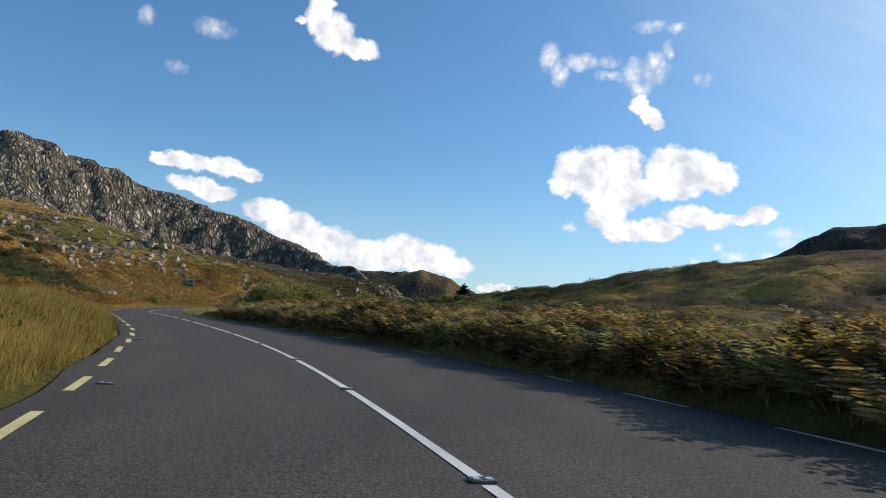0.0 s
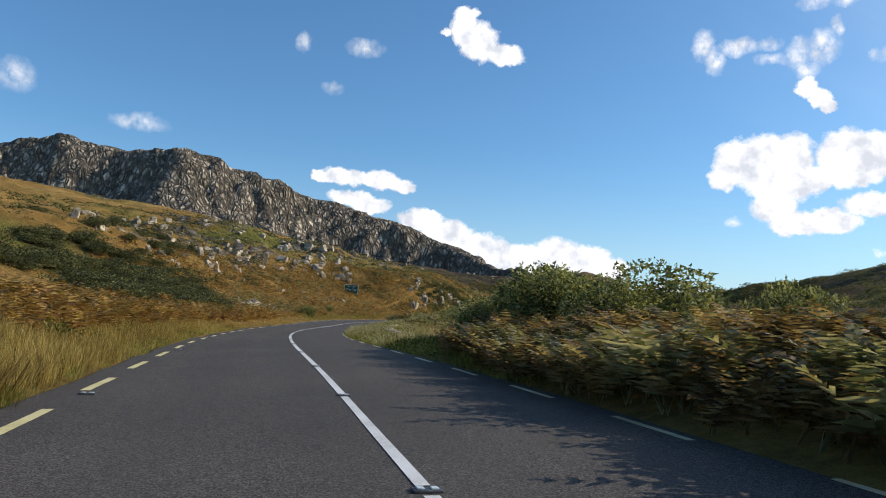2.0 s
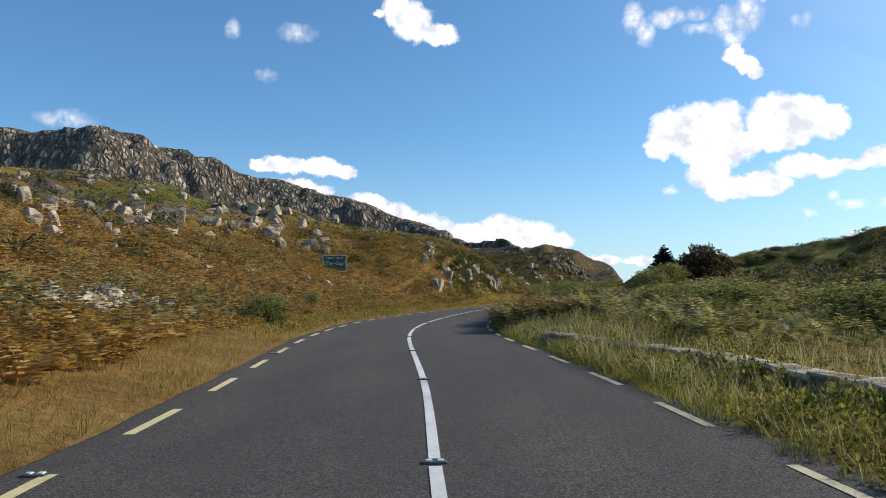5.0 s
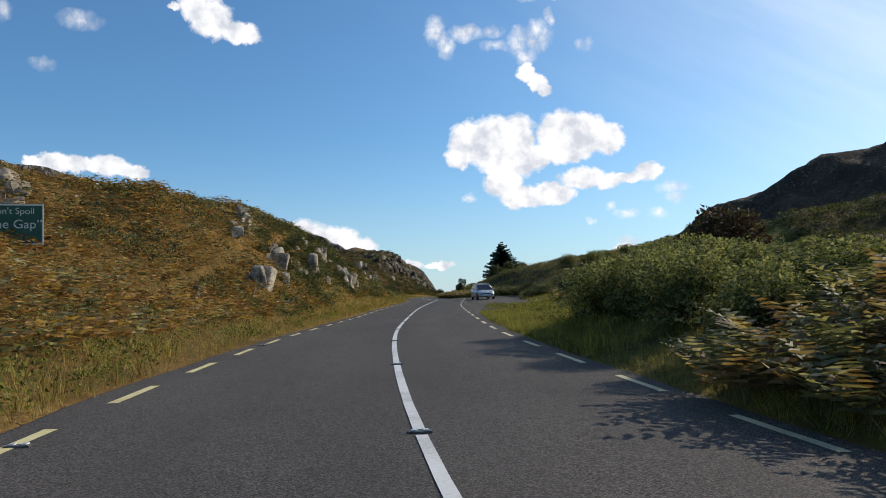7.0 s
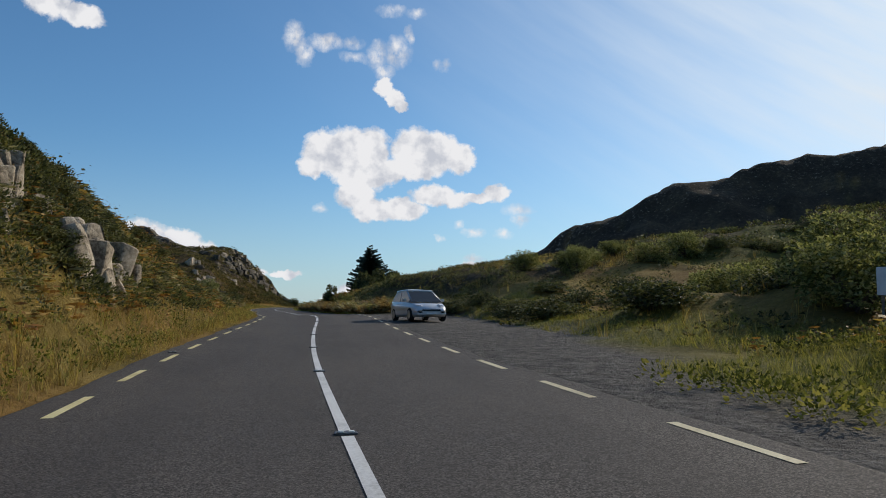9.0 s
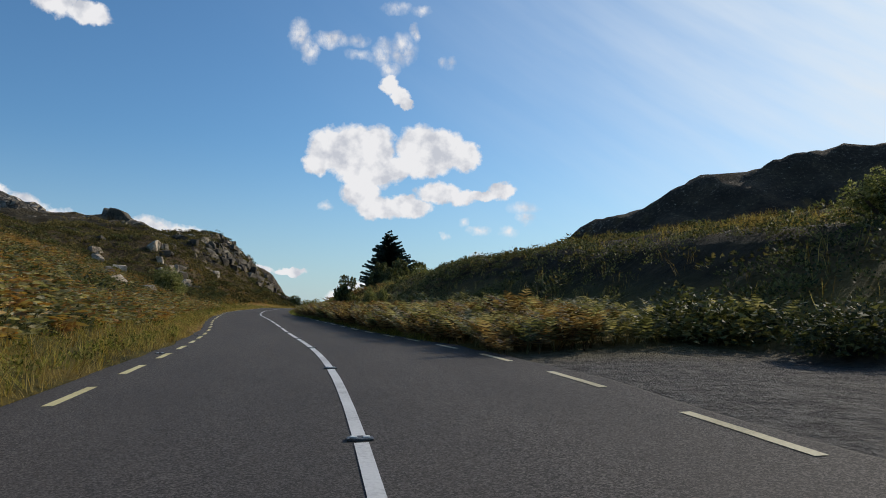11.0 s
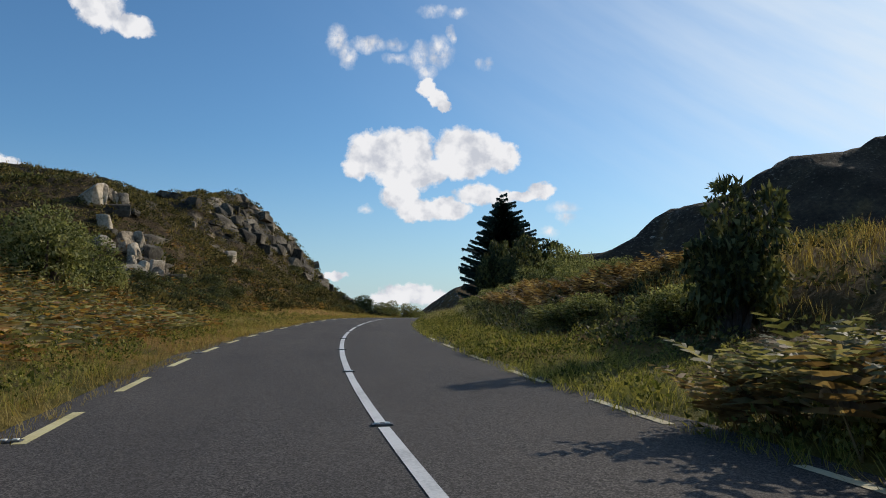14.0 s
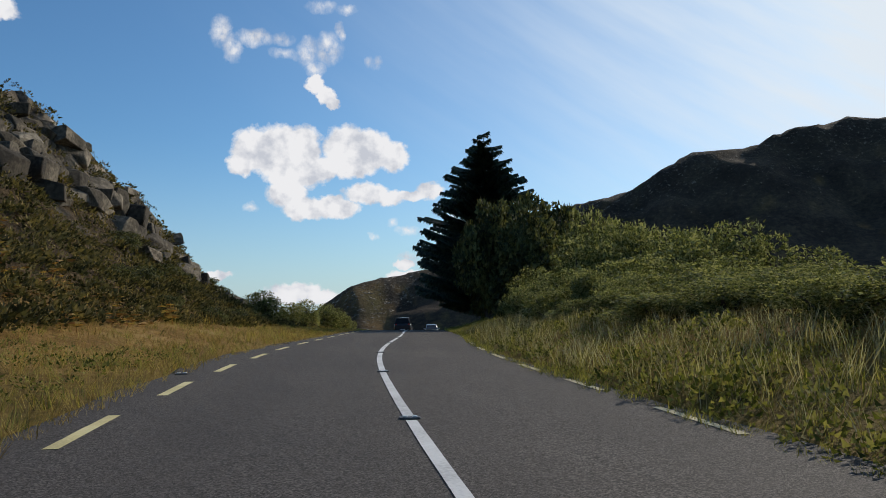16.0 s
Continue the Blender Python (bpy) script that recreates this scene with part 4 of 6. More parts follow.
stuff("verge_weeds", *plants(WEEDS, both(field(1700, 56, 112, 3.7, 8, 0.2), field(800, 248, 300, 3.6, 6.5, 0.2), field(500, 134, 160, 4.8, 10), field(500, 146, 165, 9, 17), field(500, 256, 300, -4.2, -9), field(1600, 100, 260, -4.1, -8, 0.3), field(900, 0, 60, -5, -8), field(900, 0, 56, 6, 11), field(420, 46, 57, 3.8, 7.5, 0.2)), 0.2, 0.6, 0.2, 0.04, 0.0, 5, 0.75),
      M_WEED, "leafy green weeds and brambles in the verge", "weeds")
stuff("field_grass", *plants(LONG + TUFTS[:2], both(field(2600, 56, 110, 5.8, 14, 0.3), field(2400, 57, 112, 3.6, 5.6), field(1500, 280, 314, 3.7, 7.5), field(1300, 262, 306, 5.5, 11, 0.2), field(900, 0, 56, 6, 10), field(1000, 136, 150, 7, 12)), 0.3, 0.7, 0.3),
      M_GRASS_PALE, "pale seeding grass and weeds in the rough field", "grass")
stuff("green_bracken_bank", *plants(FERNS, both(field(1400, -12, 50, 4.5, 9.5, 0.25), field(420, 94, 126, 6.4, 11, 0.2), field(320, 104, 124, 4.2, 8.5, 0.2), field(1300, 200, 250, 4.4, 9.5, 0.2)), 0.38, 0.88, 0.28),
      M_FERN_GREEN, "dense green bracken covering the road bank", "bracken")
stuff("tall_bracken_edge", *plants(FERNS, both(field(400, -12, 50, 3.85, 4.9), field(110, 104, 122, 3.85, 4.8), field(300, 200, 250, 3.85, 4.8)), 0.6, 1.05, 0.3),
      M_FERN_GREEN, "tall arching bracken overhanging the road's edge", "bracken")
stuff("green_bracken_slope", *plants(LOW_FERNS, both(field(800, -12, 58, 10, 22), field(900, 110, 150, 10, 22), field(2100, 196, 272, -5, -18, 0.2), field(1300, 60, 110, -6.5, -14), field(1500, 104, 200, -5.5, -22, 0.2)), 0.35, 0.95, 0.2),
      M_FERN_GREEN, "low green bracken over the slope", "bracken")
stuff("brown_bracken_bank", *plants(FERNS, both(field(1050, -12, 48, 3.7, 6.2, 0.1), field(300, 104, 122, 3.75, 6), field(850, 200, 250, 3.7, 6.0, 0.1), field(260, 264, 286, 7.0, 12), field(70, 47, 53, 3.9, 6.4)), 0.45, 1.05, 0.32),
      M_FERN_BROWN, "dying brown bracken low on the road bank", "bracken")
stuff("russet_bracken_bank", *plants(FERNS, both(field(1000, 44, 92, -5.2, -12, 0.2)), 0.4, 1.05, 0.25),
      M_FERN_RUST, "dying russet-brown bracken on the road bank", "bracken")
stuff("russet_bracken_slope", *plants(LOW_FERNS, both(field(5600, 92, 160, -5.5, -26, 0.1), field(1300, 146, 206, -5.0, -18, 0.1), field(2600, 200, 275, -5, -22, 0.2), field(150, 240, 300, 14, 30), field(450, 258, 310, -7.5, -16), field(150, 146, 165, 9, 17)), 0.3, 0.85, 0.28),
      M_FERN_RUST, "low russet bracken over the slope", "bracken")
stuff("moor_heather", *plants(SPRAYS, both(field(4200, 60, 200, -16, -75, 0.3), field(3600, 200, 300, -9, -60, 0.4), field(1500, -10, 130, 14, 60, 0.2), field(5000, 60, 260, 22, 75, 0.2), field(2000, 200, 330, 22, 60, 0.2), field(6500, 70, 250, 34, 125, 0.2)), 0.6, 1.8, 0.1, 0.1, 0.8, 1, 0.5),
      M_GORSE, "dark low heather and bramble clumps over the moor", "heather")
stuff("moor_tussocks", *plants(WEEDS, both(field(3600, -10, 260, 9, 60, 0.25), field(2400, 60, 240, 40, 120, 0.2)), 0.5, 1.7, 0.1, 0.08, 0.9, 8, 0.5),
      M_HEATH, "brown and green heath tussocks over the rough moor", "heather")
stuff("bank_scrub", *plants(WEEDS, both(field(3400, 146, 206, -5.3, -16, 0.3), field(1600, 158, 184, -5.3, -10), field(500, 250, 285, 5.8, 10), field(500, 146, 165, 9, 17), field(700, 160, 200, 15, 40), field(1800, 198, 266, 9.5, 15)), 0.35, 1.0, 0.15, 0.06, 0.8, 3, 0.7),
      M_GORSE, "low dark bramble scrub on the road banks", "scrub")
stuff("knoll_heather", *plants(SPRAYS, both(field(9500, 272, 360, -8.2, -34, 0.35)), 0.35, 1.15, 0.12, 0.06, 0.0, 1, 0.7),
      M_HEATH, "dense tussocks of dark heather and gorse on the knoll", "heather")
stuff("moor_grass", *plants(SHORT, both(field(7000, 70, 200, -14, -70, 0.3), field(5500, 200, 345, -8, -45, 0.3), field(4500, 40, 260, 9, 60, 0.2), field(1600, 255, 285, 8.8, 15), field(2600, 198, 262, 20, 27)), 0.35, 0.8, 0.2, 0.02, 0.7, 2),
      M_GRASS_GOLD, "straw-coloured moor grass between the rocks", "grass")

# ---- rocks ----
def rock_mesh(name, seed, stretch=(1, 1, 1), points=7, cuts=0.12, mat=None):
    """A broken block: the hull of a few points with worn edges, its base at z = 0."""
    r = random.Random(seed)
    bm = bmesh.new()
    bmesh.ops.create_cube(bm, size=1.4)
    for v in bm.verts:
        v.co += Vector((r.uniform(-.16, .16), r.uniform(-.16, .16), r.uniform(-.16, .16)))
    for _ in range(points):
        n = Vector((r.gauss(0, 1), r.gauss(0, 1), r.gauss(0, .8) + .25)).normalized()
        cut = bmesh.ops.bisect_plane(bm, geom=list(bm.verts) + list(bm.edges) + list(bm.faces), plane_co=n * r.uniform(0.52, 0.80), plane_no=n, clear_outer=True)
        rim = [e for e in cut["geom_cut"] if isinstance(e, bmesh.types.BMEdge)]
        if len(rim) > 2:
            bmesh.ops.contextual_create(bm, geom=rim)
    for v in bm.verts:
        v.co = Vector((v.co.x * stretch[0], v.co.y * stretch[1], v.co.z * stretch[2]))
    bmesh.ops.recalc_face_normals(bm, faces=bm.faces)
    bmesh.ops.bevel(bm, geom=list(bm.edges), offset=cuts * 0.25, segments=1, affect="EDGES")
    low = min(v.co.z for v in bm.verts)
    bmesh.ops.translate(bm, vec=(0, 0, -low), verts=bm.verts)
    me = bpy.data.meshes.new(name)
    bm.to_mesh(me)
    bm.free()
    me.materials.append(mat or M_ROCK)
    return me


BLOCKS = [rock_mesh("boulder", s, st) for s, st in ((1, (1, .8, .7)), (2, (.9, 1, .8)), (3, (1.2, .8, .6)), (4, (.8, .8, 1)), (5, (1.3, .9, .7)), (6, (.9, .7, .9)), (7, (1.0, 1.0, .55)))]
CRAGS = [rock_mesh("crag", s, st, mat=M_CRAG) for s, st in ((81, (1.5, .9, .5)), (82, (1.2, 1, .6)), (83, (1.8, .9, .45)), (84, (.9, 1.4, .7)), (85, (1.3, 1.1, .5)))]
SLABS = [rock_mesh("rock_slab", s, st, 12, 0.18) for s, st in ((11, (.62, .55, 1.25)), (12, (.8, .55, 1.1)), (13, (.55, .5, 1.4)), (14, (1.0, .5, .9)))]
LEDGES = [rock_mesh("cliff_block", s, st, 11, 0.2, M_CRAG) for s, st in ((91, (1.7, 1.1, .8)), (92, (1.4, 1.2, .95)), (93, (2.1, 1.1, .65)), (94, (1.2, 1.1, 1.1)), (95, (1.7, 1.3, .55)))]


def rock(mesh, x, y, size, turn, tip=(0, 0), sink=0.45, label="weathered grey boulder half sunk in the moor grass", group="boulders on the hillside", name="boulder"):
    ob = new(name, mesh)
    ob.matrix_basis = Matrix.LocRotScale((x, y, seat(x, y) - sink * size), Euler((tip[0], tip[1], turn)), (size,) * 3)
    return tagged(ob, label, "rock", group)


rr = random.Random(5)
# large ones that stand out, by distance ahead, offset and size
for y, d, s in ((105, -32, 1.6), (126, -41.5, 1.5), (127, -37.5, 1.8), (123, -33.4, 1.5), (108, -25, 1.3), (130, -32, 1.4), (133, -28, 1.5), (135, -30, 1.2), (176, -40, 2.2), (148, -23, 1.8), (150, -25, 1.3),
                (154, -21, 1.7), (157, -24, 1.2), (123.5, -12.7, .55), (130, -11.8, .6), (145.5, -8.6, .5), (125, -11.3, .95), (132, -11, .75), (128.7, -11.9, .6), (156, -29, 1.7), (147.5, -21.7, 1.5),
                (149.6, -19.7, 1.4), (147.6, -29.5, 1.5), (127.6, -15, .8), (143, -25, 1.4), (121.4, -14.2, .7), (166, -33, 1.8), (163, -30, 1.6), (281, -20, 1.4), (285, -13, 1.0), (309, -15, 1.2), (325, -14, 1.2), (192, -26, 1.6), (118, -35, 1.5), (112, -38, 1.7)):
    x, yy = spot(y, d)
    rock(rr.choice(BLOCKS), x, yy, s * rr.uniform(0.55, 0.8), rr.uniform(0, 6.28), (rr.uniform(-.3, .3), rr.uniform(-.3, .3)))
for _ in range(120):
    y = rr.choice((rr.uniform(95, 200), rr.uniform(110, 170), rr.uniform(200, 345)))
    d = -rr.uniform(13, 58)
    x, yy = spot(y, d)
    if float(fractal(np.array([x / 14]), np.array([yy / 14]), 141, 2)[0]) < -0.1:
        continue
    rock(rr.choice(BLOCKS), x, yy, rr.uniform(0.35, 1.0) ** 1.5 * 1.0 + 0.12, rr.uniform(0, 6.28), (rr.uniform(-.4, .4), rr.uniform(-.4, .4)))
# ledges of broken blocks: distance ahead, offset, spread, how many, size
for y, d, w, n, s in ((103, -31, 3.0, 5, 1.2), (108, -30.9, 2.5, 3, 1.0), (150, -60, 6, 4, 1.8), (126, -38.5, 4, 6, 1.3), (124, -34.6, 2.5, 3, 1.2), (108, -25.1, 2.5, 4, 1.0), (117, -24.9, 3, 6, 1.2), (114, -22, 2, 3, .9), (134, -29.8, 3, 7, 1.3),
                      (146, -35.8, 4, 6, 1.5), (121, -21.4, 2, 4, 1.0), (133, -25.6, 2.5, 5, 1.1), (140, -27.5, 3, 6, 1.3), (171, -42.6, 5, 6, 1.8), (177, -40.7, 4, 5, 1.6), (147, -23.9, 2.5, 7, 1.3), (151, -24.6, 3, 6, 1.4), (149, -21, 2.5, 6, 1.1),
                      (150, -18.9, 2.5, 6, 1.0), (122, -14.4, 1.5, 3, .6), (129, -12, 1.5, 3, .5), (169, -18.2, 3, 5, 1.1), (137, -33, 3, 5, 1.2), (156, -27, 4, 6, 1.4), (143, -19, 2.5, 4, .9)):
    for _ in range(n):
        x, yy = spot(y + rr.gauss(0, w * .45), d + rr.gauss(0, w * .55))
        rock(rr.choice(BLOCKS + SLABS[:1]), x, yy, s * rr.uniform(0.3, 0.8), rr.uniform(-.6, .6) + rr.choice((0, 1.57)), (rr.uniform(-.35, .1), rr.uniform(-.25, .25)), 0.55, "pale angular block in a broken ledge on the slope", "ledges on the hillside")
# the broken face beside the road
for y, d, n, s in ((172.6, -6.0, 8, 1.05), (176.9, -6.1, 3, .8), (170.4, -7.3, 4, .85), (165.1, -7.0, 4, .95), (167.6, -8.0, 2, .7), (158.2, -7.8, 4, .95), (151.6, -7.3, 3, .85), (162.0, -7.0, 2, .55), (155.8, -6.9, 2, .5)):
    for i in range(n):
        x, yy = spot(y + (i - n / 2) * 0.36 * s + rr.uniform(-.06, .06), d + rr.uniform(-.22, .22))
        rock(rr.choice(SLABS[:3]), x, yy, s * rr.uniform(0.65, 1.1), 0.2 + rr.uniform(-.8, .8), (rr.uniform(-.2, .2), rr.uniform(-.3, .2)), 0.6, "pale upright plate of rock breaking from the steep bank", "rock slabs in the bank", "rock_slab")
# smaller broken pieces packed round the slabs
rf = random.Random(77)
for y, d, n, s in ((173.5, -6.2, 9, .75), (171.0, -7.3, 6, .65), (166.5, -7.2, 6, .6), (158.3, -7.9, 7, .65), (152.0, -7.6, 5, .55), (162.5, -7.8, 5, .5)):
    for _ in range(n):
        x, yy = spot(y + rf.gauss(0, 1.0), d + rf.gauss(0, 0.5))
        rock(rf.choice(SLABS + BLOCKS[3:6]), x, yy, s * rf.uniform(0.5, 1.1), -1.35 + rf.uniform(-.4, .5), (rf.uniform(.0, .35), rf.uniform(-.35, .35)), 0.5, "angular broken rock packed in the steep bank", "broken rock in the bank", "broken_rock")
# stones along the top of the face
for i in range(16):
    x, yy = spot(156 + i * 0.62 + rr.uniform(-.2, .2), -9.6 - i * 0.14 + rr.uniform(-.3, .3))
    rock(rr.choice(BLOCKS), x, yy, rr.uniform(0.35, 0.75), rr.uniform(0, 6.28), (rr.uniform(-.2, .2), rr.uniform(-.2, .2)), 0.3, "pale stone on the brow of the bank", "stones on the brow")
# crags along the brow and nose of the knoll
for _ in range(70):
    y = rr.uniform(312, 350)
    d = -rr.uniform(15, 27) if rr.random() < 0.75 else -rr.uniform(27, 42)
    x, yy = spot(y, d)
    rock(rr.choice(CRAGS), x, yy, rr.uniform(0.4, 1.25), rr.uniform(-.7, .7), (rr.uniform(-.2, .2), rr.uniform(-.2, .2)), 0.6, "dark craggy rock jutting from the heather knoll", "crags on the knoll", "crag")
for _ in range(22):
    x, yy = spot(rr.uniform(250, 312), -rr.uniform(11, 26))
    rock(rr.choice(CRAGS + BLOCKS[:2]), x, yy, rr.uniform(0.5, 1.2), rr.uniform(0, 6.28), (rr.uniform(-.3, .3), rr.uniform(-.3, .3)), 0.45, "grey ledge of rock in the bracken slope", "crags on the knoll", "crag")
# the outcrop and the dark band of cliff under the knoll's brow
for _ in range(22):
    u = rr.random()
    x, yy = spot(291.5 + 7.5 * u + rr.uniform(-1, 1), -13.4 - 6.5 * u + rr.uniform(-1.2, 1.2))
    rock(rr.choice(CRAGS[1:] + SLABS + BLOCKS[3:4]), x, yy, rr.uniform(0.6, 1.25), rr.uniform(-1.6, -.4), (rr.uniform(-.1, .35), rr.uniform(-.3, .3)), 0.6, "grey split rock in the outcrop below the knoll", "crags on the knoll", "crag")
rc = random.Random(41)
for i in range(30):
    y = 315.5 + i * 0.9
    brow = float(np.interp(y, [311, 316, 326, 337, 342], [-22.2, -20.4, -19.2, -16.6, -14.8]))
    lean = math.atan(float(centre(y + 1) - centre(y - 1)) / 2)
    for course in range(3):
        x, yy = spot(y + rc.uniform(-.5, .5), brow + course * 1.25 + rc.uniform(-.35, .35))
        rock(rc.choice(LEDGES), x, yy, (0.85, 1.15, 1.0)[course] * rc.uniform(0.7, 1.2), 1.57 - lean + rc.uniform(-.3, .3), (rc.uniform(-.2, .2), rc.uniform(-.2, .2)), (0.95, 0.8, 0.75)[course],
             "dark jointed block in the cliff under the knoll's brow", "cliff on the knoll", "cliff_block")
for i in range(16):
    y = 288.5 + i * 0.62
    x, yy = spot(y + rc.uniform(-.3, .3), -13.2 - i * 0.22 + rc.uniform(-.5, .9))
    rock(rc.choice(LEDGES[1:4] + SLABS), x, yy, rc.uniform(0.7, 1.2), 1.2 + rc.uniform(-.4, .4), (rc.uniform(-.1, .2), rc.uniform(-.2, .2)), 0.6, "grey split rock in the outcrop below the knoll", "crags on the knoll", "crag")
# the flat crag on the skyline behind the knoll
for _ in range(11):
    rock(rc.choice(LEDGES), rc.uniform(-72, -57), rc.uniform(372, 379), rc.uniform(1.6, 2.6), rc.uniform(-.4, .4), (rc.uniform(-.1, .1), rc.uniform(-.1, .1)), 0.6, "dark flat-topped crag on the skyline", "crags on the skyline", "crag")
# tumbled stones
for _ in range(58):
    x, yy = spot(99.5 + rr.gauss(0, 2.2), -10.2 + rr.gauss(0, 1.1))
    rock(rr.choice(BLOCKS), x, yy, rr.uniform(0.25, 0.62), rr.uniform(0, 6.28), (rr.uniform(-.6, .6), rr.uniform(-.6, .6)), 0.15, "pale broken stone in a tumbled heap", "heap of stones", "rubble_stone")


# ---- shrubs and trees ----
def crown_mesh(name, lobes, per_area, leaf, mat, seed):
    me = fill(bpy.data.meshes.new(name), *foliage(np.random.default_rng(seed), lobes, per_area, leaf))
    me.materials.append(mat)
    return me


def limbs(bm, lobes, r):
    for cx, cy, cz, rad, sq in lobes:
        a = Vector((cx * 0.15, cy * 0.15, 0.0))
        mid = Vector((cx * 0.6, cy * 0.6, cz * 0.55))
        tube(bm, a, mid, r, r * 0.6, 6)
        tube(bm, mid, (cx, cy, cz), r * 0.6, r * 0.2, 6)


def shrub(name, seed, lobes, mat, label, category, per_area=420, leaf=0.17, stem=0.06):
    """A bush about 1 in radius and 1.4 high: stems and a leafy crown."""
    t = thing(name, pose(0, 0, 0), label, category)
    bm = bmesh.new()
    limbs(bm, lobes, stem)
    part("trunk", bm, M_BARK, t)
    me = crown_mesh("crown", lobes, per_area, leaf, mat, seed)
    ob = new("crown", me)
    ob.parent = t
    return t


def lobed(seed, n, spread, low, high, r0, r1, sq=0.85):
    r = random.Random(seed)
    out = []
    for i in range(n):
        a, u = 6.28 * (i + r.uniform(-.3, .3)) / n, spread * r.uniform(.35, 1)
        rad = r.uniform(r0, r1)
        out.append((math.cos(a) * u, math.sin(a) * u, r.uniform(low, high), rad, sq))
    out.append((0, 0, high, r1, sq))
    return out


GORSE = [shrub("gorse_bush", 21 + i, lobed(21 + i, 7, 0.62, 0.22, 0.6, 0.30, 0.46), M_GORSE, "dark green gorse bush on the rough hillside", "bush", 3000, 0.075) for i in range(4)]
WILLOW = [shrub("willow_shrub", 31 + i, lobed(31 + i, 11, 0.66, 0.2, 0.95, 0.26, 0.46), M_LEAF, "grey-green leafy willow shrub beside the road", "bush", 5600, 0.055) for i in range(3)]
DARK = shrub("dark_broadleaf_tree", 42, lobed(42, 13, 0.6, 0.3, 1.15, 0.30, 0.48, 0.9), M_GORSE, "dense dark green broadleaf tree", "tree", 9000, 0.085, 0.07)
ROWAN = shrub("rowan_tree", 51, lobed(51, 7, 0.65, 0.6, 1.1, 0.28, 0.42), material("rowan_leaf", ramp3((0.035, 0.02, 0.015), (0.075, 0.045, 0.03), (0.10, 0.085, 0.03)), 0.8, 7.0, 0.7, 0.0, island=0.4, through_light=0.2), "round rowan tree with dull red-brown leaves", "tree", 7000, 0.07, 0.06)
HOLLY = shrub("holly_tree", 61, lobed(61, 15, 0.62, 0.35, 1.22, 0.20, 0.33, 0.95), M_GORSE, "small dark green holly tree by the road", "tree", 5200, 0.10, 0.07)
used = set()


def plant(kind, y, d, r, h, label="", group=""):
    """Sets a shrub of radius r and height h on the ground."""
    x, yy = spot(y, d)
    m = Matrix.LocRotScale((x, yy, seat(x, yy) - 0.06 * h), Euler((0, 0, rr.uniform(0, 6.28))), (r, r, h / 1.45))
    if kind not in used:
        used.add(kind)
        kind.matrix_basis = m
        ob = kind
    else:
        ob = copy_thing(kind, pose(0, 0, 0))
        ob.matrix_basis = m
    return tagged(ob, label, group=group)


for _ in range(34):
    plant(rr.choice(GORSE), rr.uniform(74, 104), -rr.uniform(13, 30), rr.uniform(1.5, 2.4), rr.uniform(1.3, 2.1), group="gorse on the hillside")
for _ in range(34):
    y = rr.uniform(72, 122)
    d = -rr.uniform(13, 24) - (rr.uniform(0, 14) if y > 84 else 0)
    plant(rr.choice(GORSE), y, d, rr.uniform(1.0, 1.9), rr.uniform(1.0, 1.7), group="gorse on the hillside")
for _ in range(70):
    y = rr.uniform(76, 112)
    if y > 96:
        y -= 22
    plant(rr.choice(GORSE), y, -9.6 - rr.uniform(0, 13) - max(0, y - 84) * 0.25, rr.uniform(1.5, 2.4), rr.uniform(1.3, 2.0), "dark green gorse in a dense thicket on the slope", "gorse on the hillside")
for _ in range(64):
    plant(rr.choice(GORSE), rr.choice((rr.uniform(156, 204), rr.uniform(158, 182))), -rr.uniform(5.8, 10), rr.uniform(0.55, 1.0), rr.uniform(0.5, 0.85), "low dark bramble and gorse clump on the bank", "scrub on the bank")
for _ in range(46):
    plant(rr.choice(GORSE), rr.uniform(280, 356), -rr.uniform(8.5, 16), rr.uniform(0.8, 1.5), rr.uniform(0.7, 1.4), "low dark gorse clump on the knoll's slope", "scrub on the knoll")
for y, d in ((182, 10.5), (186, 9.8), (190, 10.6), (194, 10.0), (198, 9.2), (188, 14), (194, 14.5), (180, 14), (175, 12.5), (201, 8.0), (184, 17)):
    plant(rr.choice(GORSE), y, d, rr.uniform(1.5, 2.2), rr.uniform(1.2, 1.8), "dark hedge of gorse and bramble behind the lay-by", "hedge at the lay-by")
for _ in range(26):
    plant(rr.choice(GORSE + WILLOW), rr.uniform(171, 204), rr.uniform(16, 38), rr.uniform(1.2, 2.4), rr.uniform(1.2, 2.3), "dark tangled shrub on the slope behind the lay-by", "shrubs behind the lay-by")
for _ in range(60):
    plant(rr.choice(GORSE), rr.uniform(60, 260), rr.uniform(20, 62), rr.uniform(1.0, 2.2), rr.uniform(0.8, 1.6), "dark gorse bush scattered on the moor", "gorse on the moor")
# the thicket that the road passes closely
for y, d, r, h in ((56.4, 7.6, 2.6, 3.0), (53.5, 6.6, 1.9, 2.4), (59.4, 7.4, 2.1, 2.3), (61.6, 7.6, 1.5, 1.5), (54.5, 9.5, 2.5, 3.0), (51.5, 7.4, 1.7, 2.0), (57, 6.0, 1.3, 1.5), (131, 6.6, 1.8, 1.5), (134, 6.8, 1.6, 1.5), (128.5, 7.0, 1.8, 1.5), (137, 8.2, 1.6, 1.4), (125, 7.2, 1.6, 1.2), (132.5, 9, 2.0, 1.6), (126.5, 5.2, 1.2, 1.4), (129.2, 5.3, 1.3, 1.6), (132.2, 5.4, 1.3, 1.6), (123.6, 5.1, 1.0, 1.2)):
    plant(rr.choice(WILLOW), y, d, r, h, "tall tangled bramble and willow thicket at the roadside", "roadside thicket")
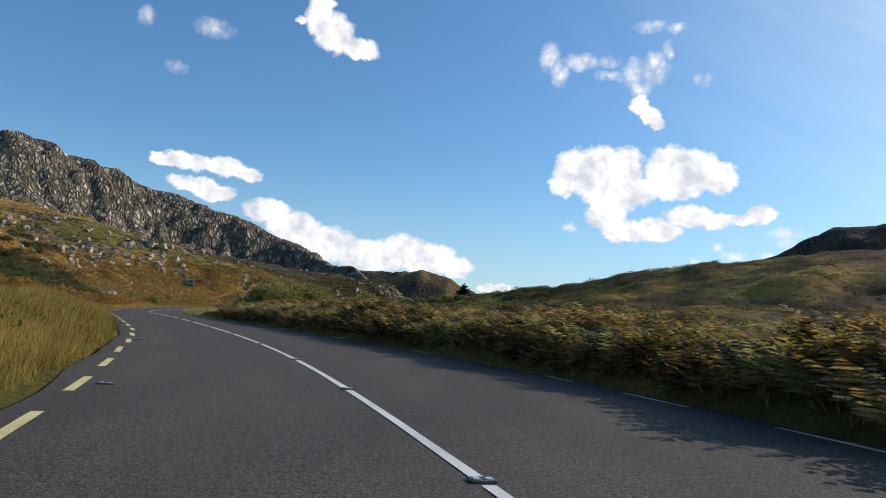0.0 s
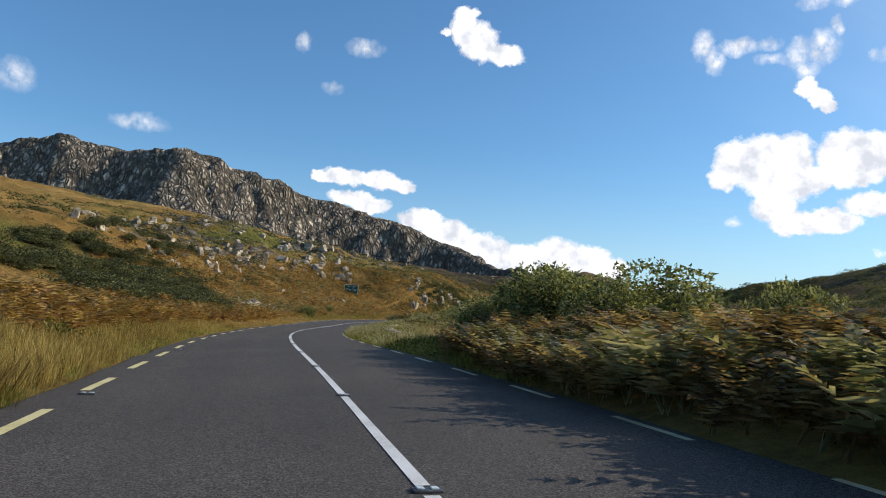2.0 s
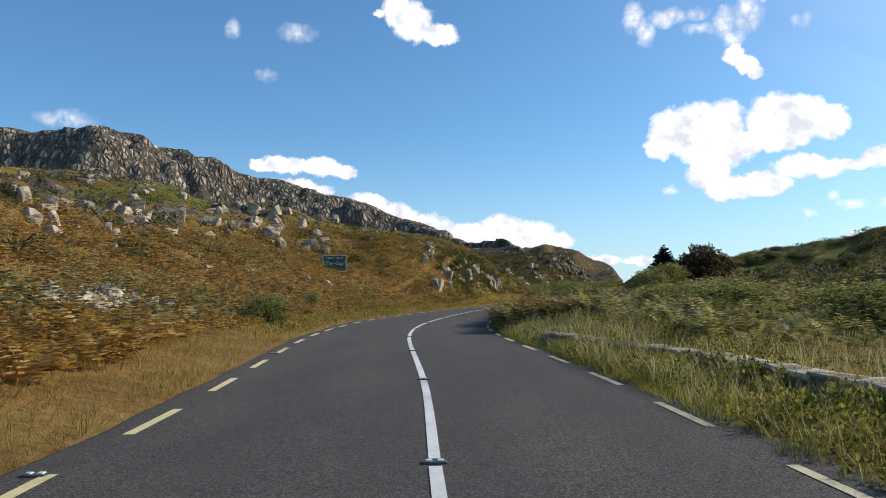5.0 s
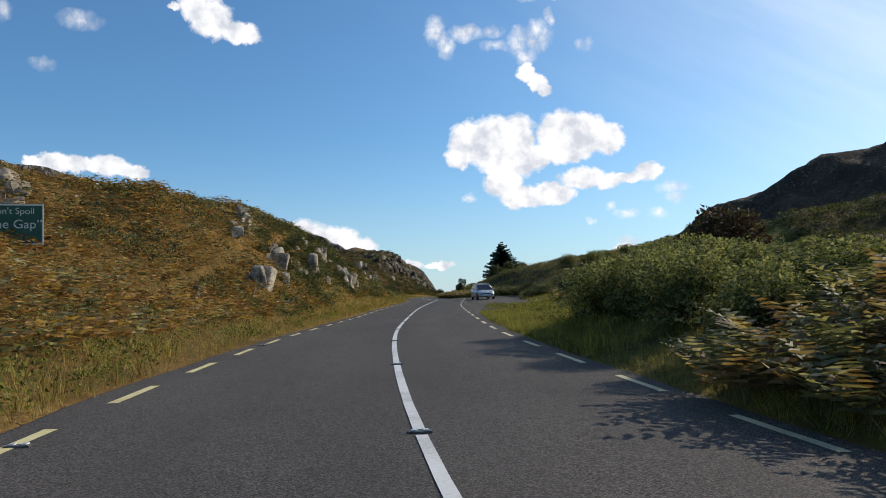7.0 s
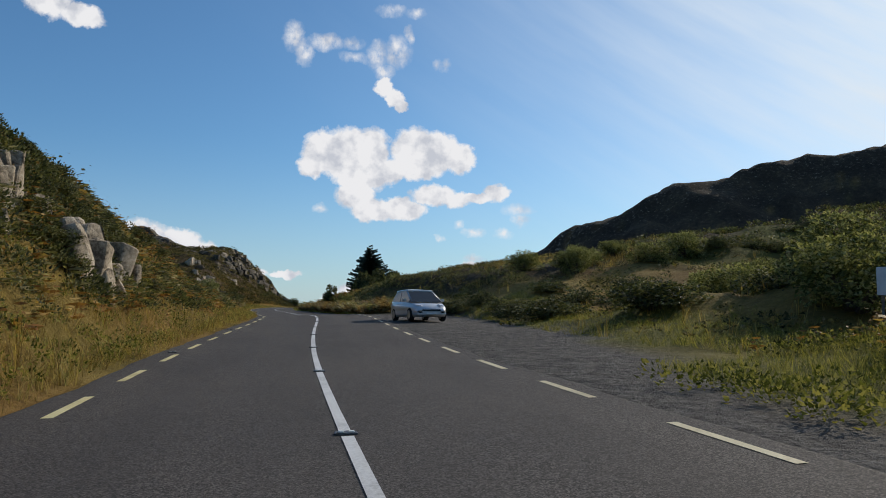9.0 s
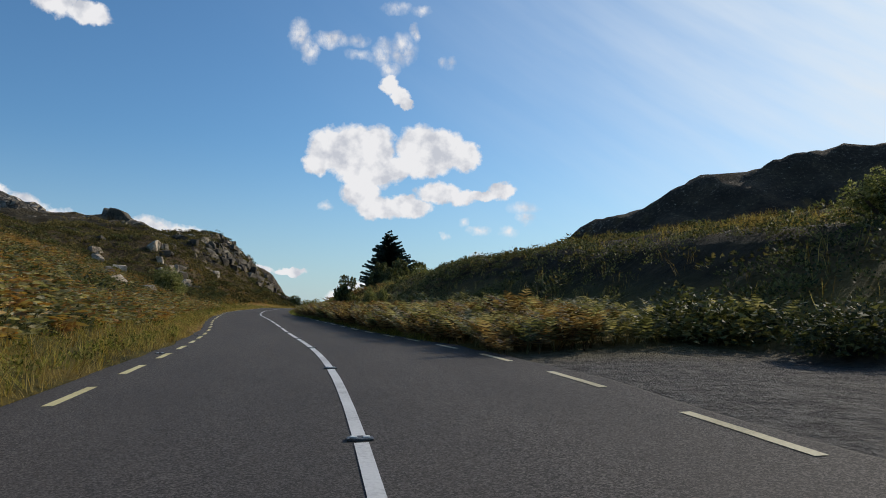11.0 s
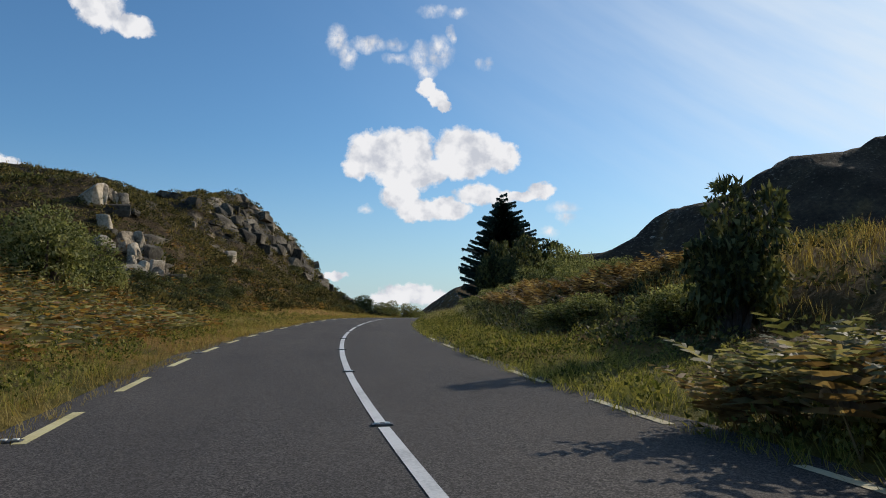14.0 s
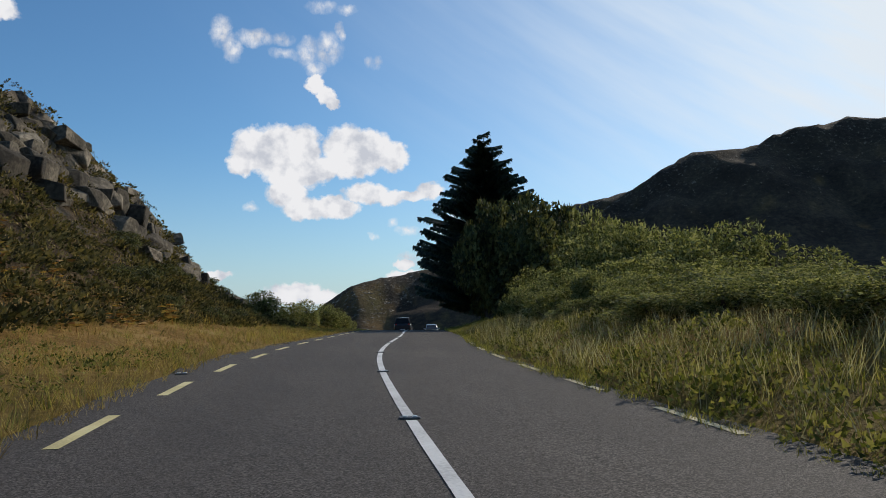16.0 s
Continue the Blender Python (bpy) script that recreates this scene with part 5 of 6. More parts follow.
for y, d, r, h in ((104.5, 10.5, 2.4, 1.3), (109, 10.5, 2.2, 1.2), (112, 13, 2.8, 1.5), (101, 13, 2.4, 1.4), (147, 9.6, 1.9, 2.4), (150, 13.5, 2.2, 2.8), (143, 8.6, 2.0, 2.0), (168, 15.5, 2.4, 2.6), (172, 18.5, 2.8, 3.0), (164, 18, 2.2, 2.4), (178, 18, 2.4, 2.3), (160, 16, 1.8, 1.8)):
    plant(rr.choice(WILLOW), y, d, r, h, "bright green leafy shrub on the bank", "shrubs on the bank")
for y, d, r, h in ((105.5, -5.6, 1.2, 1.4), (108, -6.4, 1.0, 1.1), (272, -10.5, 2.2, 3.4), (279, -11.5, 2.0, 2.8), (118, -7.5, 1.0, 1.0), (352, -8.5, 1.8, 2.8), (358, -8, 1.7, 2.6), (364, -8.5, 1.8, 2.4), (346, -9.2, 1.6, 2.6), (371, -9, 1.8, 2.2)):
    plant(rr.choice(WILLOW), y, d, r, h, "leafy green shrub standing in the verge grass", "shrubs in the verge")
plant(ROWAN, 157.2, 18.6, 3.4, 4.9)
plant(HOLLY, 256.4, 7.4, 1.25, 3.1)
for y, d, r, h in ((331, 6.3, 2.9, 8.2), (333, 9.4, 3.4, 8.8), (328, 8.5, 3.0, 6.8), (336, 12.6, 3.6, 8.6)):
    plant(DARK, y, d, r, h, "tall dark broadleaf tree beside the spruce", "trees round the spruce")
for y, d, r, h in ((330, 13.6, 3.8, 9.2), (327, 16.5, 3.6, 7.4), (318, 12.6, 3.2, 6.0), (317, 9.6, 2.8, 4.8), (319, 7.4, 2.0, 3.0), (312, 13.6, 3.3, 4.6), (312, 17.6, 3.4, 5.4), (308, 19.6, 3.0, 3.4), (322, 19, 3.4, 6.2), (316, 15.5, 3.2, 5.2),
                   (306, 10.2, 2.4, 2.6), (303, 8.6, 1.9, 1.7), (300, 10.4, 2.2, 1.4), (297, 9.2, 1.9, 1.1), (304, 13.0, 2.6, 2.3), (296, 11.6, 2.2, 1.1), (309, 7.6, 1.8, 2.2), (293, 8.6, 1.6, 0.9), (332, 18, 3.6, 7.0), (300, 7.0, 1.2, 1.3)):
    plant(rr.choice(WILLOW), y, d, r, h, "silvery green willow shrub in the roadside thicket", "willows by the spruce")
for k in range(34):
    y = 283 + k * 1.25 + rr.uniform(-.5, .5)
    plant(rr.choice(WILLOW), y, 5.3 + rr.uniform(0, 3.6), rr.uniform(0.9, 1.5), rr.uniform(0.55, 0.95) if y < 301 else rr.uniform(1.0, 1.8), "low tangle of bramble and willow on the roadside bank", "bank thicket")
for _ in range(9):
    plant(rr.choice(WILLOW), rr.uniform(258, 274), rr.uniform(6.2, 10.5), rr.uniform(0.9, 1.6), rr.uniform(0.8, 1.4), "low grey-green willow scrub on the roadside bank", "bank thicket")
for y, d, r, h in ((56.4, 14.1, 1.9, 3.3), (54.5, 15.5, 1.3, 2.6)):
    plant(WILLOW[1], y, d, r, h, "spindly green hawthorn standing above the bracken", "hawthorns in the bracken")
for y, d, r, h in ((233.5, 5.9, .5, 2.0), (231.6, 6.4, .45, 1.9), (236, 6.6, .4, 1.6)):
    plant(rr.choice(WILLOW), y, d, r, h, "slender willow sapling standing above the bracken", "saplings in the bracken")
for y, d, r, h in ((152, 15.2, 2.6, 3.5), (148, 13.0, 2.2, 2.2), (156, 14, 2.0, 2.4)):
    plant(rr.choice(WILLOW), y, d, r, h, "bright green leafy shrub on the bank", "shrubs on the bank")
for y, d, r, h in ((160.5, 12.6, 1.9, 1.7), (157.5, 12.2, 1.6, 1.4)):
    plant(rr.choice(GORSE), y, d, r, h, "dark bramble mound on the bank", "shrubs on the bank")
for y, d, r, h in ((333, -9.7, 1.8, 2.3), (339, -9.3, 1.6, 1.9)):
    plant(rr.choice(WILLOW), y, d, r, h, "leafy green shrub standing in the verge grass", "shrubs in the verge")
for y, d, r, h in ((290, 16, 1.8, 1.5), (276, 17, 2.0, 1.6), (283, 20, 2.0, 1.7), (345, 70, 3.0, 2.6), (352, 60, 3.0, 2.4), (365, 95, 4, 5.5), (378, 88, 4, 6.0), (380, 104, 4.5, 7.0)):
    plant(rr.choice(GORSE), y, d, r, h, "dark bush in rough pasture", "bushes in the pasture")


def spruce(x, y, tall):
    """A lone spruce: tapered trunk, whorls of drooping boughs with hanging needle sprays."""
    t = thing("spruce_tree", pose(x, y, seat(x, y) - 0.1), "tall dark green spruce tree standing by the road", "tree")
    bm = bmesh.new()
    tube(bm, (0, 0, 0), (0, 0, tall * 0.55), 0.28, 0.17, 10)
    tube(bm, (0, 0, tall * 0.55), (0, 0, tall), 0.17, 0.02, 8)
    part("trunk", bm, M_BARK, t)
    r = random.Random(3)
    vs, ts = [], []
    bm = bmesh.new()
    level_z = 1.2
    while level_z < tall - 0.25:
        f = level_z / tall
        reach = 8.0 * (1 - f) ** 0.75 * 0.97 + 0.12
        reach = min(reach, 5.0 + 0.6 * r.random())
        for b in range(15 if f < 0.8 else 8):
            a = r.uniform(0, 6.28)
            long = reach * r.uniform(0.55, 1.15)
            lift = r.uniform(-0.7, 0.5)
            dx, dy = math.cos(a), math.sin(a)

            def at(u):
                return Vector((dx * long * u, dy * long * u, level_z + lift + long * (0.02 * u + 0.16 * u * u)))

            tube(bm, at(0), at(0.75), 0.03, 0.008, 4)
            n = max(5, int(long * 10))
            for i in range(n):
                u = 0.18 + 0.86 * i / n
                c, side = at(u), Vector((-dy, dx, 0))
                w = (0.28 + 0.7 * (1.05 - u)) * min(1.0, long * 0.6)
                for sg in (-1, 0, 1):
                    tip = c + side * sg * w * r.uniform(.6, 1.2) + Vector((dx, dy, 0)) * 0.22 + Vector((0, 0, -0.10 - 0.28 * r.random() * (1 if sg else 1.4)))
                    k = len(vs)
                    vs += [c - Vector((dx, dy, 0)) * 0.12, c + Vector((dx, dy, 0)) * 0.14 + Vector((0, 0, 0.04)), tip]
                    ts.append((k, k + 1, k + 2))
        level_z += 0.24 + 0.16 * r.random()
    part("boughs", bm, M_BARK, t)
    sheet_part("needles", fill(bpy.data.meshes.new("needles"), np.array([tuple(v) for v in vs]), np.array(ts)), M_NEEDLE, t, "dark drooping spruce needles")
    return t


spruce(-4.24, 339.7, 16.2)

# ---- the green notice board and other signs ----
M_SIGN_GREEN = material("sign_green", ramp3((0.02, 0.075, 0.05), (0.03, 0.10, 0.065), (0.05, 0.13, 0.085)), 1.0, 6.0, 0.5, 0.05)
M_SIGN_PALE = material("sign_cream", ramp3((0.55, 0.55, 0.45), (0.68, 0.68, 0.58), (0.78, 0.78, 0.7)), 1.0, 6.0, 0.6, 0.05)
M_WHITE = material("white_board", ramp3((0.6, 0.6, 0.6), (0.74, 0.74, 0.73), (0.8, 0.8, 0.8)), 1.0, 6.0, 0.6, 0.05)
M_POST = material("grey_timber", ramp3((0.07, 0.06, 0.05), (0.16, 0.14, 0.115), (0.26, 0.235, 0.2)), 2.0, 8.0, 0.95, 0.6, objects=0.1)


def lettering(text, size, x, z, parent, name):
    c = bpy.data.curves.new(name, "FONT")
    c.body, c.size, c.align_x, c.align_y, c.extrude = text, size, "CENTER", "CENTER", 0.004
    c.materials.append(M_SIGN_PALE)
    ob = new(name, c)
    ob.matrix_basis = pose(x, -0.036, z, 90, 0, 0)
    ob.parent = parent
    return ob


def notice(x, y, turn):
    t = thing("notice_board", pose(x, y, seat(x, y) - 0.6, 0, 0, turn), "dark green roadside notice board with cream lettering and frame", "sign")
    W, B, H = 1.02, 0.75, 2.2
    for sx in (-0.75, 0.75):
        bm = bmesh.new()
        box(bm, sx - 0.05, 0.0, -0.4, sx + 0.05, 0.1, H - 0.1, 0.01)
        part("post", bm, M_POST, t, "weathered timber post")
    bm = bmesh.new()
    box(bm, -W, -0.03, B, W, 0.0, H, 0.006)
    part("panel", bm, M_SIGN_GREEN, t)
    bm = bmesh.new()
    for a in ((-W - .02, B - .03, W + .02, B + .03), (-W - .02, H - .03, W + .02, H + .03), (-W - .03, B + .032, -W + .03, H - .032), (W - .03, B + .032, W + .03, H - .032)):
        box(bm, a[0], -0.045, a[1], a[2], 0.005, a[3], 0.004)
    part("frame", bm, M_SIGN_PALE, t, "cream painted frame")
    lettering("Don't Spoil", 0.33, 0, 1.96, t, "lettering")
    lettering("\u201cThe Gap\u201d", 0.46, 0, 1.47, t, "lettering")
    for a, b in ((-.86, -.52), (-.44, -.10), (-.02, .36), (.44, .84)):
        bm = bmesh.new()
        box(bm, a, -0.04, 0.9, b, -0.03, 1.05)
        part("text_bar", bm, M_SIGN_PALE if a > 9 else M_GORSE, t, "dark unreadable line of writing")
    return t


notice(-54.45, 142.0, 15)


def small_board(x, y, turn):
    t = thing("white_sign_board", pose(x, y, seat(x, y), 0, 0, turn), "small plain white board on posts among the shrubs", "sign")
    bm = bmesh.new()
    box(bm, -0.42, -0.02, 0.9, 0.42, 0.0, 1.62, 0.006)
    part("panel", bm, M_WHITE, t)
    for sx in (-0.28, 0.28):
        bm = bmesh.new()
        box(bm, sx - 0.03, 0.002, -0.3, sx + 0.03, 0.06, 1.6, 0.006)
        part("post", bm, M_POST, t)
    return t


small_board(-23.9, 165.6, -30)


# ---- stone wall and fence beside the field ----
def wall_stone(name, seed, sx, sy, sz):
    """A roughly squared stone, its base at z = 0."""
    r = random.Random(seed)
    bm = bmesh.new()
    box(bm, -sx, -sy, 0, sx, sy, sz * 2)
    for v in bm.verts:
        v.co += Vector((r.uniform(-.22, .22) * sx, r.uniform(-.2, .2) * sy, r.uniform(-.2, .2) * sz))
    bmesh.ops.bevel(bm, geom=list(bm.edges), offset=0.035, segments=1, affect="EDGES")
    me = bpy.data.meshes.new(name)
    bm.to_mesh(me)
    bm.free()
    me.materials.append(M_ROCK)
    return me


STONES = [wall_stone("stone", 60 + i, .30, .20, .115) for i in range(6)]
COPES = [wall_stone("coping_stone", 70 + i, .36, .26, .05) for i in range(5)]
wall = thing("stone_wall", pose(0, 0, 0), "low dry stone wall with flat coping slabs, half hidden in grass", "wall")
s_, wx, wy, wtx, wty = along_road(138.7, 170.0, 0.62)
for i in range(len(s_)):
    d = 5.45 + 0.18 * math.sin(i * 0.21) - 1.4 * min(1.0, max(0.0, (s_[i] - 150) / 18)) ** 1.5
    x, y = wx[i] + wty[i] * d, wy[i] - wtx[i] * d
    g = float(road_z(wy[i], 4.5)) - 0.45
    turn = math.atan2(wty[i], wtx[i])
    for row in range(3):
        ob = new("stone", STONES[(i * 3 + row + i // 4) % 6])
        ob.matrix_basis = Matrix.LocRotScale((x + rr.uniform(-.05, .05), y + rr.uniform(-.05, .05), g + row * 0.225), Euler((rr.uniform(-.1, .1), rr.uniform(-.1, .1), turn + rr.uniform(-.2, .2))), (1.0, 1.0, 1.0))
        ob.parent = wall
    ob = new("coping_stone", COPES[(i * 2 + i // 7) % 5])
    ob.matrix_basis = Matrix.LocRotScale((x, y, g + 0.67 + rr.uniform(-.015, .015)), Euler((rr.uniform(-.06, .06), rr.uniform(-.06, .06), turn + rr.uniform(-.15, .15))), (1.0, 1.0, 1.0))
    ob.parent = wall
    tagged(ob, "flat pale coping slab")


def post(y, d, h, lean):
    x, yy = spot(y, d)
    bm = bmesh.new()
    box(bm, -0.07, -0.07, -0.3, 0.07, 0.07, h, 0.015)
    t = thing("fence_post", Matrix.LocRotScale((x, yy, seat(x, yy)), Euler((lean, lean * .5, .3)), None), "weathered grey timber fence post in long grass", "fence post", "posts along the field")
    part("post", bm, M_POST, t)


for y, d, h, l in ((73, 8.2, .6, .05), (70, 8.6, .62, -.06), (67, 8.4, .65, .04), (75, 9.8, .9, .1), (79, 12.5, .9, -.04), (82, 16, 1.0, 0.03)):
    post(y, d, h, l)


# ---- cars ----
M_GLASS = material("car_glass", ramp3((0.008, 0.009, 0.01), (0.012, 0.013, 0.014), (0.018, 0.02, 0.02)), 1.0, 3.0, 0.12, 0.0, spec=0.25)
M_TYRE = material("tyre_rubber", ramp3((0.012, 0.012, 0.012), (0.02, 0.02, 0.02), (0.035, 0.034, 0.033)), 4.0, 8.0, 0.85, 0.3)
M_RIM = material("alloy", ramp3((0.35, 0.35, 0.36), (0.5, 0.5, 0.5), (0.6, 0.6, 0.6)), 4.0, 8.0, 0.35, 0.0, metal=0.8)
M_TRIM = material("black_plastic", ramp3((0.01, 0.01, 0.01), (0.02, 0.02, 0.02), (0.03, 0.03, 0.03)), 4.0, 8.0, 0.55, 0.1)
M_LAMP = material("headlamp_glass", ramp3((0.6, 0.62, 0.65), (0.75, 0.77, 0.8), (0.85, 0.86, 0.88)), 6.0, 4.0, 0.1, 0.0, spec=0.6)
M_TAIL = material("tail_lamp_red", ramp3((0.25, 0.01, 0.01), (0.4, 0.02, 0.02), (0.5, 0.04, 0.03)), 6.0, 4.0, 0.2, 0.0, spec=0.6)
M_PLATE = material("plate_white", ramp3((0.6, 0.6, 0.58), (0.7, 0.7, 0.68), (0.78, 0.78, 0.75)), 6.0, 4.0, 0.5, 0.0)


def paint(name, c):
    return material(name, ramp3(tuple(v * 0.9 for v in c), c, tuple(min(1, v * 1.1) for v in c)), 0.6, 8.0, 0.32, 0.0, metal=0.35, coat=0.6)


def loft(sections):
    """A skin over closed sections of equal point counts, capped."""
    bm = bmesh.new()
    rings = [[bm.verts.new(p) for p in s] for s in sections]
    n = len(rings[0])
    for a, b in zip(rings, rings[1:]):
        for i in range(n):
            bm.faces.new((a[i], a[(i + 1) % n], b[(i + 1) % n], b[i]))
    bm.faces.new(rings[0][::-1])
    bm.faces.new(rings[-1])
    bmesh.ops.recalc_face_normals(bm, faces=bm.faces)
    for f in bm.faces:
        f.smooth = len(f.verts) == 4
    return bm


def car(m, colour, label, length=4.0, width=1.74, tall=1.48, estate=0.0, name="car"):
    """A five-door car, front towards +y, wheels on z = 0."""
    t = thing(name, m, label, "car")
    L, W = length / 2, width / 2
    body = []
    for f, wf, low, belt in ((-1.0, .80, .42, .80), (-.97, .90, .30, .95), (-.90, .97, .22, 1.0), (-.6, 1.0, .2, .98), (-.2, 1.0, .2, .95), (.25, 1.0, .2, .93), (.5, .99, .2, .90), (.72, .96, .2, .82), (.88, .90, .22, .72), (.96, .82, .30, .62), (1.0, .70, .38, .52)):
        y, w = f * L, wf * W
        body.append([(-w * .94, y, low), (-w, y, low + .12), (-w, y, (low + belt) / 2), (-w * .97, y, belt - .07), (-w * .86, y, belt), (w * .86, y, belt), (w * .97, y, belt - .07), (w, y, (low + belt) / 2), (w, y, low + .12), (w * .94, y, low)])
    part("body", loft(body), colour, t)
    y0, y1, y2, y3 = -.93 * L, (-.70 - estate) * L, .10 * L, .66 * L
    wb, wr = W * .91, W * .73
    base, roof = .93, tall - .06
    low4 = [(-wb, y0, base), (wb, y0, base), (wb, y3, base - .05), (-wb, y3, base - .05)]
    top4 = [(-wr, y1, roof), (wr, y1, roof), (wr, y2, roof), (-wr, y2, roof)]

    def pane(name, quad, label=""):
        bm = bmesh.new()
        c = sum((Vector(p) for p in quad), Vector()) / 4
        vs = [bm.verts.new(c + (Vector(p) - c) * 0.93) for p in quad]
        bm.faces.new(vs)
        ext = bmesh.ops.extrude_face_region(bm, geom=list(bm.faces))
        nrm = (Vector(quad[1]) - Vector(quad[0])).cross(Vector(quad[2]) - Vector(quad[0])).normalized()
        if nrm.dot(c - Vector((0, 0, 1.0))) < 0:
            nrm = -nrm
        bmesh.ops.translate(bm, vec=nrm * 0.012, verts=[g for g in ext["geom"] if isinstance(g, bmesh.types.BMVert)])
        bmesh.ops.recalc_face_normals(bm, faces=bm.faces)
        part(name, bm, M_GLASS, t, label)

    bm = loft([low4, top4])
    part("cabin", bm, colour, t, "painted pillars and roof sides")
    arch = []
    for f in (0.0, .08, .3, .6, .9, 1.0):
        y, up = y1 - .08 + f * (y2 - y1 + .16), .015 + .16 * f * (1 - f) + .02 * (f > .05) * (f < .95)
        arch.append([(-wr - .02, y, roof - .03)] + [(k * wr, y, roof + up * (1.25 - .5 * k * k)) for k in (-.98, -.8, -.4, 0, .4, .8, .98)] + [(wr + .02, y, roof - .03)])
    part("roof", loft(arch), colour, t)
    pane("windscreen", [low4[3], low4[2], top4[2], top4[3]])
    pane("rear_window", [low4[1], low4[0], top4[0], top4[1]])
    for a, b, c, d in ((0, 3, 3, 0), (1, 2, 2, 1)):
        A, B, C, D = Vector(low4[a]), Vector(low4[b]), Vector(top4[c]), Vector(top4[d])
        mb, mt = A.lerp(B, .48), D.lerp(C, .52)
        pane("side_window", [A, mb, mt, D])
        pane("side_window", [mb, B, C, mt])
    for sx in (-1, 1):
        for wy in (-.62 * L, .64 * L):
            wheel = new("wheel")
            wheel.parent = t
            wheel.matrix_basis = pose(sx * (W - .09), wy, .31, 0, 90, 0)
            bm = bmesh.new()
            bmesh.ops.create_cone(bm, cap_ends=True, segments=24, radius1=.31, radius2=.31, depth=.2)
            bmesh.ops.bevel(bm, geom=[e for e in bm.edges if len(e.link_faces) == 2 and max(len(f.verts) for f in e.link_faces) > 4], offset=.03, segments=2, affect="EDGES")
            part("tyre", bm, M_TYRE, wheel)
            bm = bmesh.new()
            bmesh.ops.create_cone(bm, cap_ends=True, segments=20, radius1=.2, radius2=.2, depth=.215)
            part("rim", bm, M_RIM, wheel)
        bm = bmesh.new()
        box(bm, -.17, -.16, -.06, .17, .10, .06, .045, Matrix.Translation((sx * .63 * W, L * .88, .70)) @ Matrix.Rotation(-sx * .45, 4, "Z") @ Matrix.Rotation(-.35, 4, "X"))
        part("headlight", bm, M_LAMP, t, "clear glass headlight")
        bm = bmesh.new()
        box(bm, sx * .62 * W - .09, L * .965, .36, sx * .62 * W + .09, L * 1.012, .45, .02)
        part("fog_light", bm, M_TRIM, t, "dark fog light recess")
        bm = bmesh.new()
        box(bm, sx * .74 * W - .11, -L * .985, .70, sx * .74 * W + .11, -L * .90, .98, .03)
        part("tail_light", bm, M_TAIL, t, "red tail light")
        bm = bmesh.new()
        box(bm, sx * (W + .08) - .09, L * .36, .92, sx * (W + .08) + .09, L * .44, 1.05, .03)
        part("wing_mirror", bm, colour, t)
        for wy in (-.22, .12):
            bm = bmesh.new()
            box(bm, sx * (W + .004) - .012, wy * L - .09, .80, sx * (W + .004) + .012, wy * L + .09, .83, .006)
            part("door_handle", bm, colour, t)
    bm = bmesh.new()
    box(bm, -.56 * W, L * .93, .43, .56 * W, L * 1.012, .57, .04)
    part("grille", bm, M_TRIM, t, "black grille")
    for nm, a, b, mat_ in (("front_bumper", L * .95, L * 1.02, colour), ("rear_bumper", -L * 1.02, -L * .95, M_TRIM)):
        bm = bmesh.new()
        box(bm, -.82 * W, a, .30, .82 * W, b, .42, .04)
        part(nm, bm, mat_, t)
    for a, b in ((L * 1.018, L * 1.03), (-L * 1.03, -L * 1.018)):
        bm = bmesh.new()
        box(bm, -.26, a, .33, .26, b, .44)
        part("number_plate", bm, M_PLATE, t, "plain pale plate")
    return t


M_SILVER, M_DARK, M_PALE = paint("silver_paint", (0.62, 0.62, 0.62)), paint("dark_blue_paint", (0.02, 0.022, 0.03)), paint("white_car_paint", (0.6, 0.6, 0.58))
cx_, cy_ = -31.35, 185.4
car(Matrix.LocRotScale((cx_, cy_, float(road_z(cy_, 4.5)) - 0.05), Euler((0, 0, radians(180 + 4))), None), M_SILVER, "silver five-door hatchback standing at the lay-by mouth", 3.85, 1.72, 1.5, name="hatchback_car")
x_, y_ = spot(358, -1.55)
car(Matrix.LocRotScale((x_, y_, float(road_z(y_, -1.5))), Euler((0, 0, radians(-21))), None), M_DARK, "dark estate car on the road ahead beyond the crest", 4.4, 1.8, 1.6, .12, name="estate_car")
x_, y_ = spot(374, 1.6)
car(Matrix.LocRotScale((x_, y_, float(road_z(y_, 1.5))), Euler((0, 0, radians(161))), None), M_PALE, "pale car coming the other way over the crest", 4.2, 1.76, 1.5, name="oncoming_car")


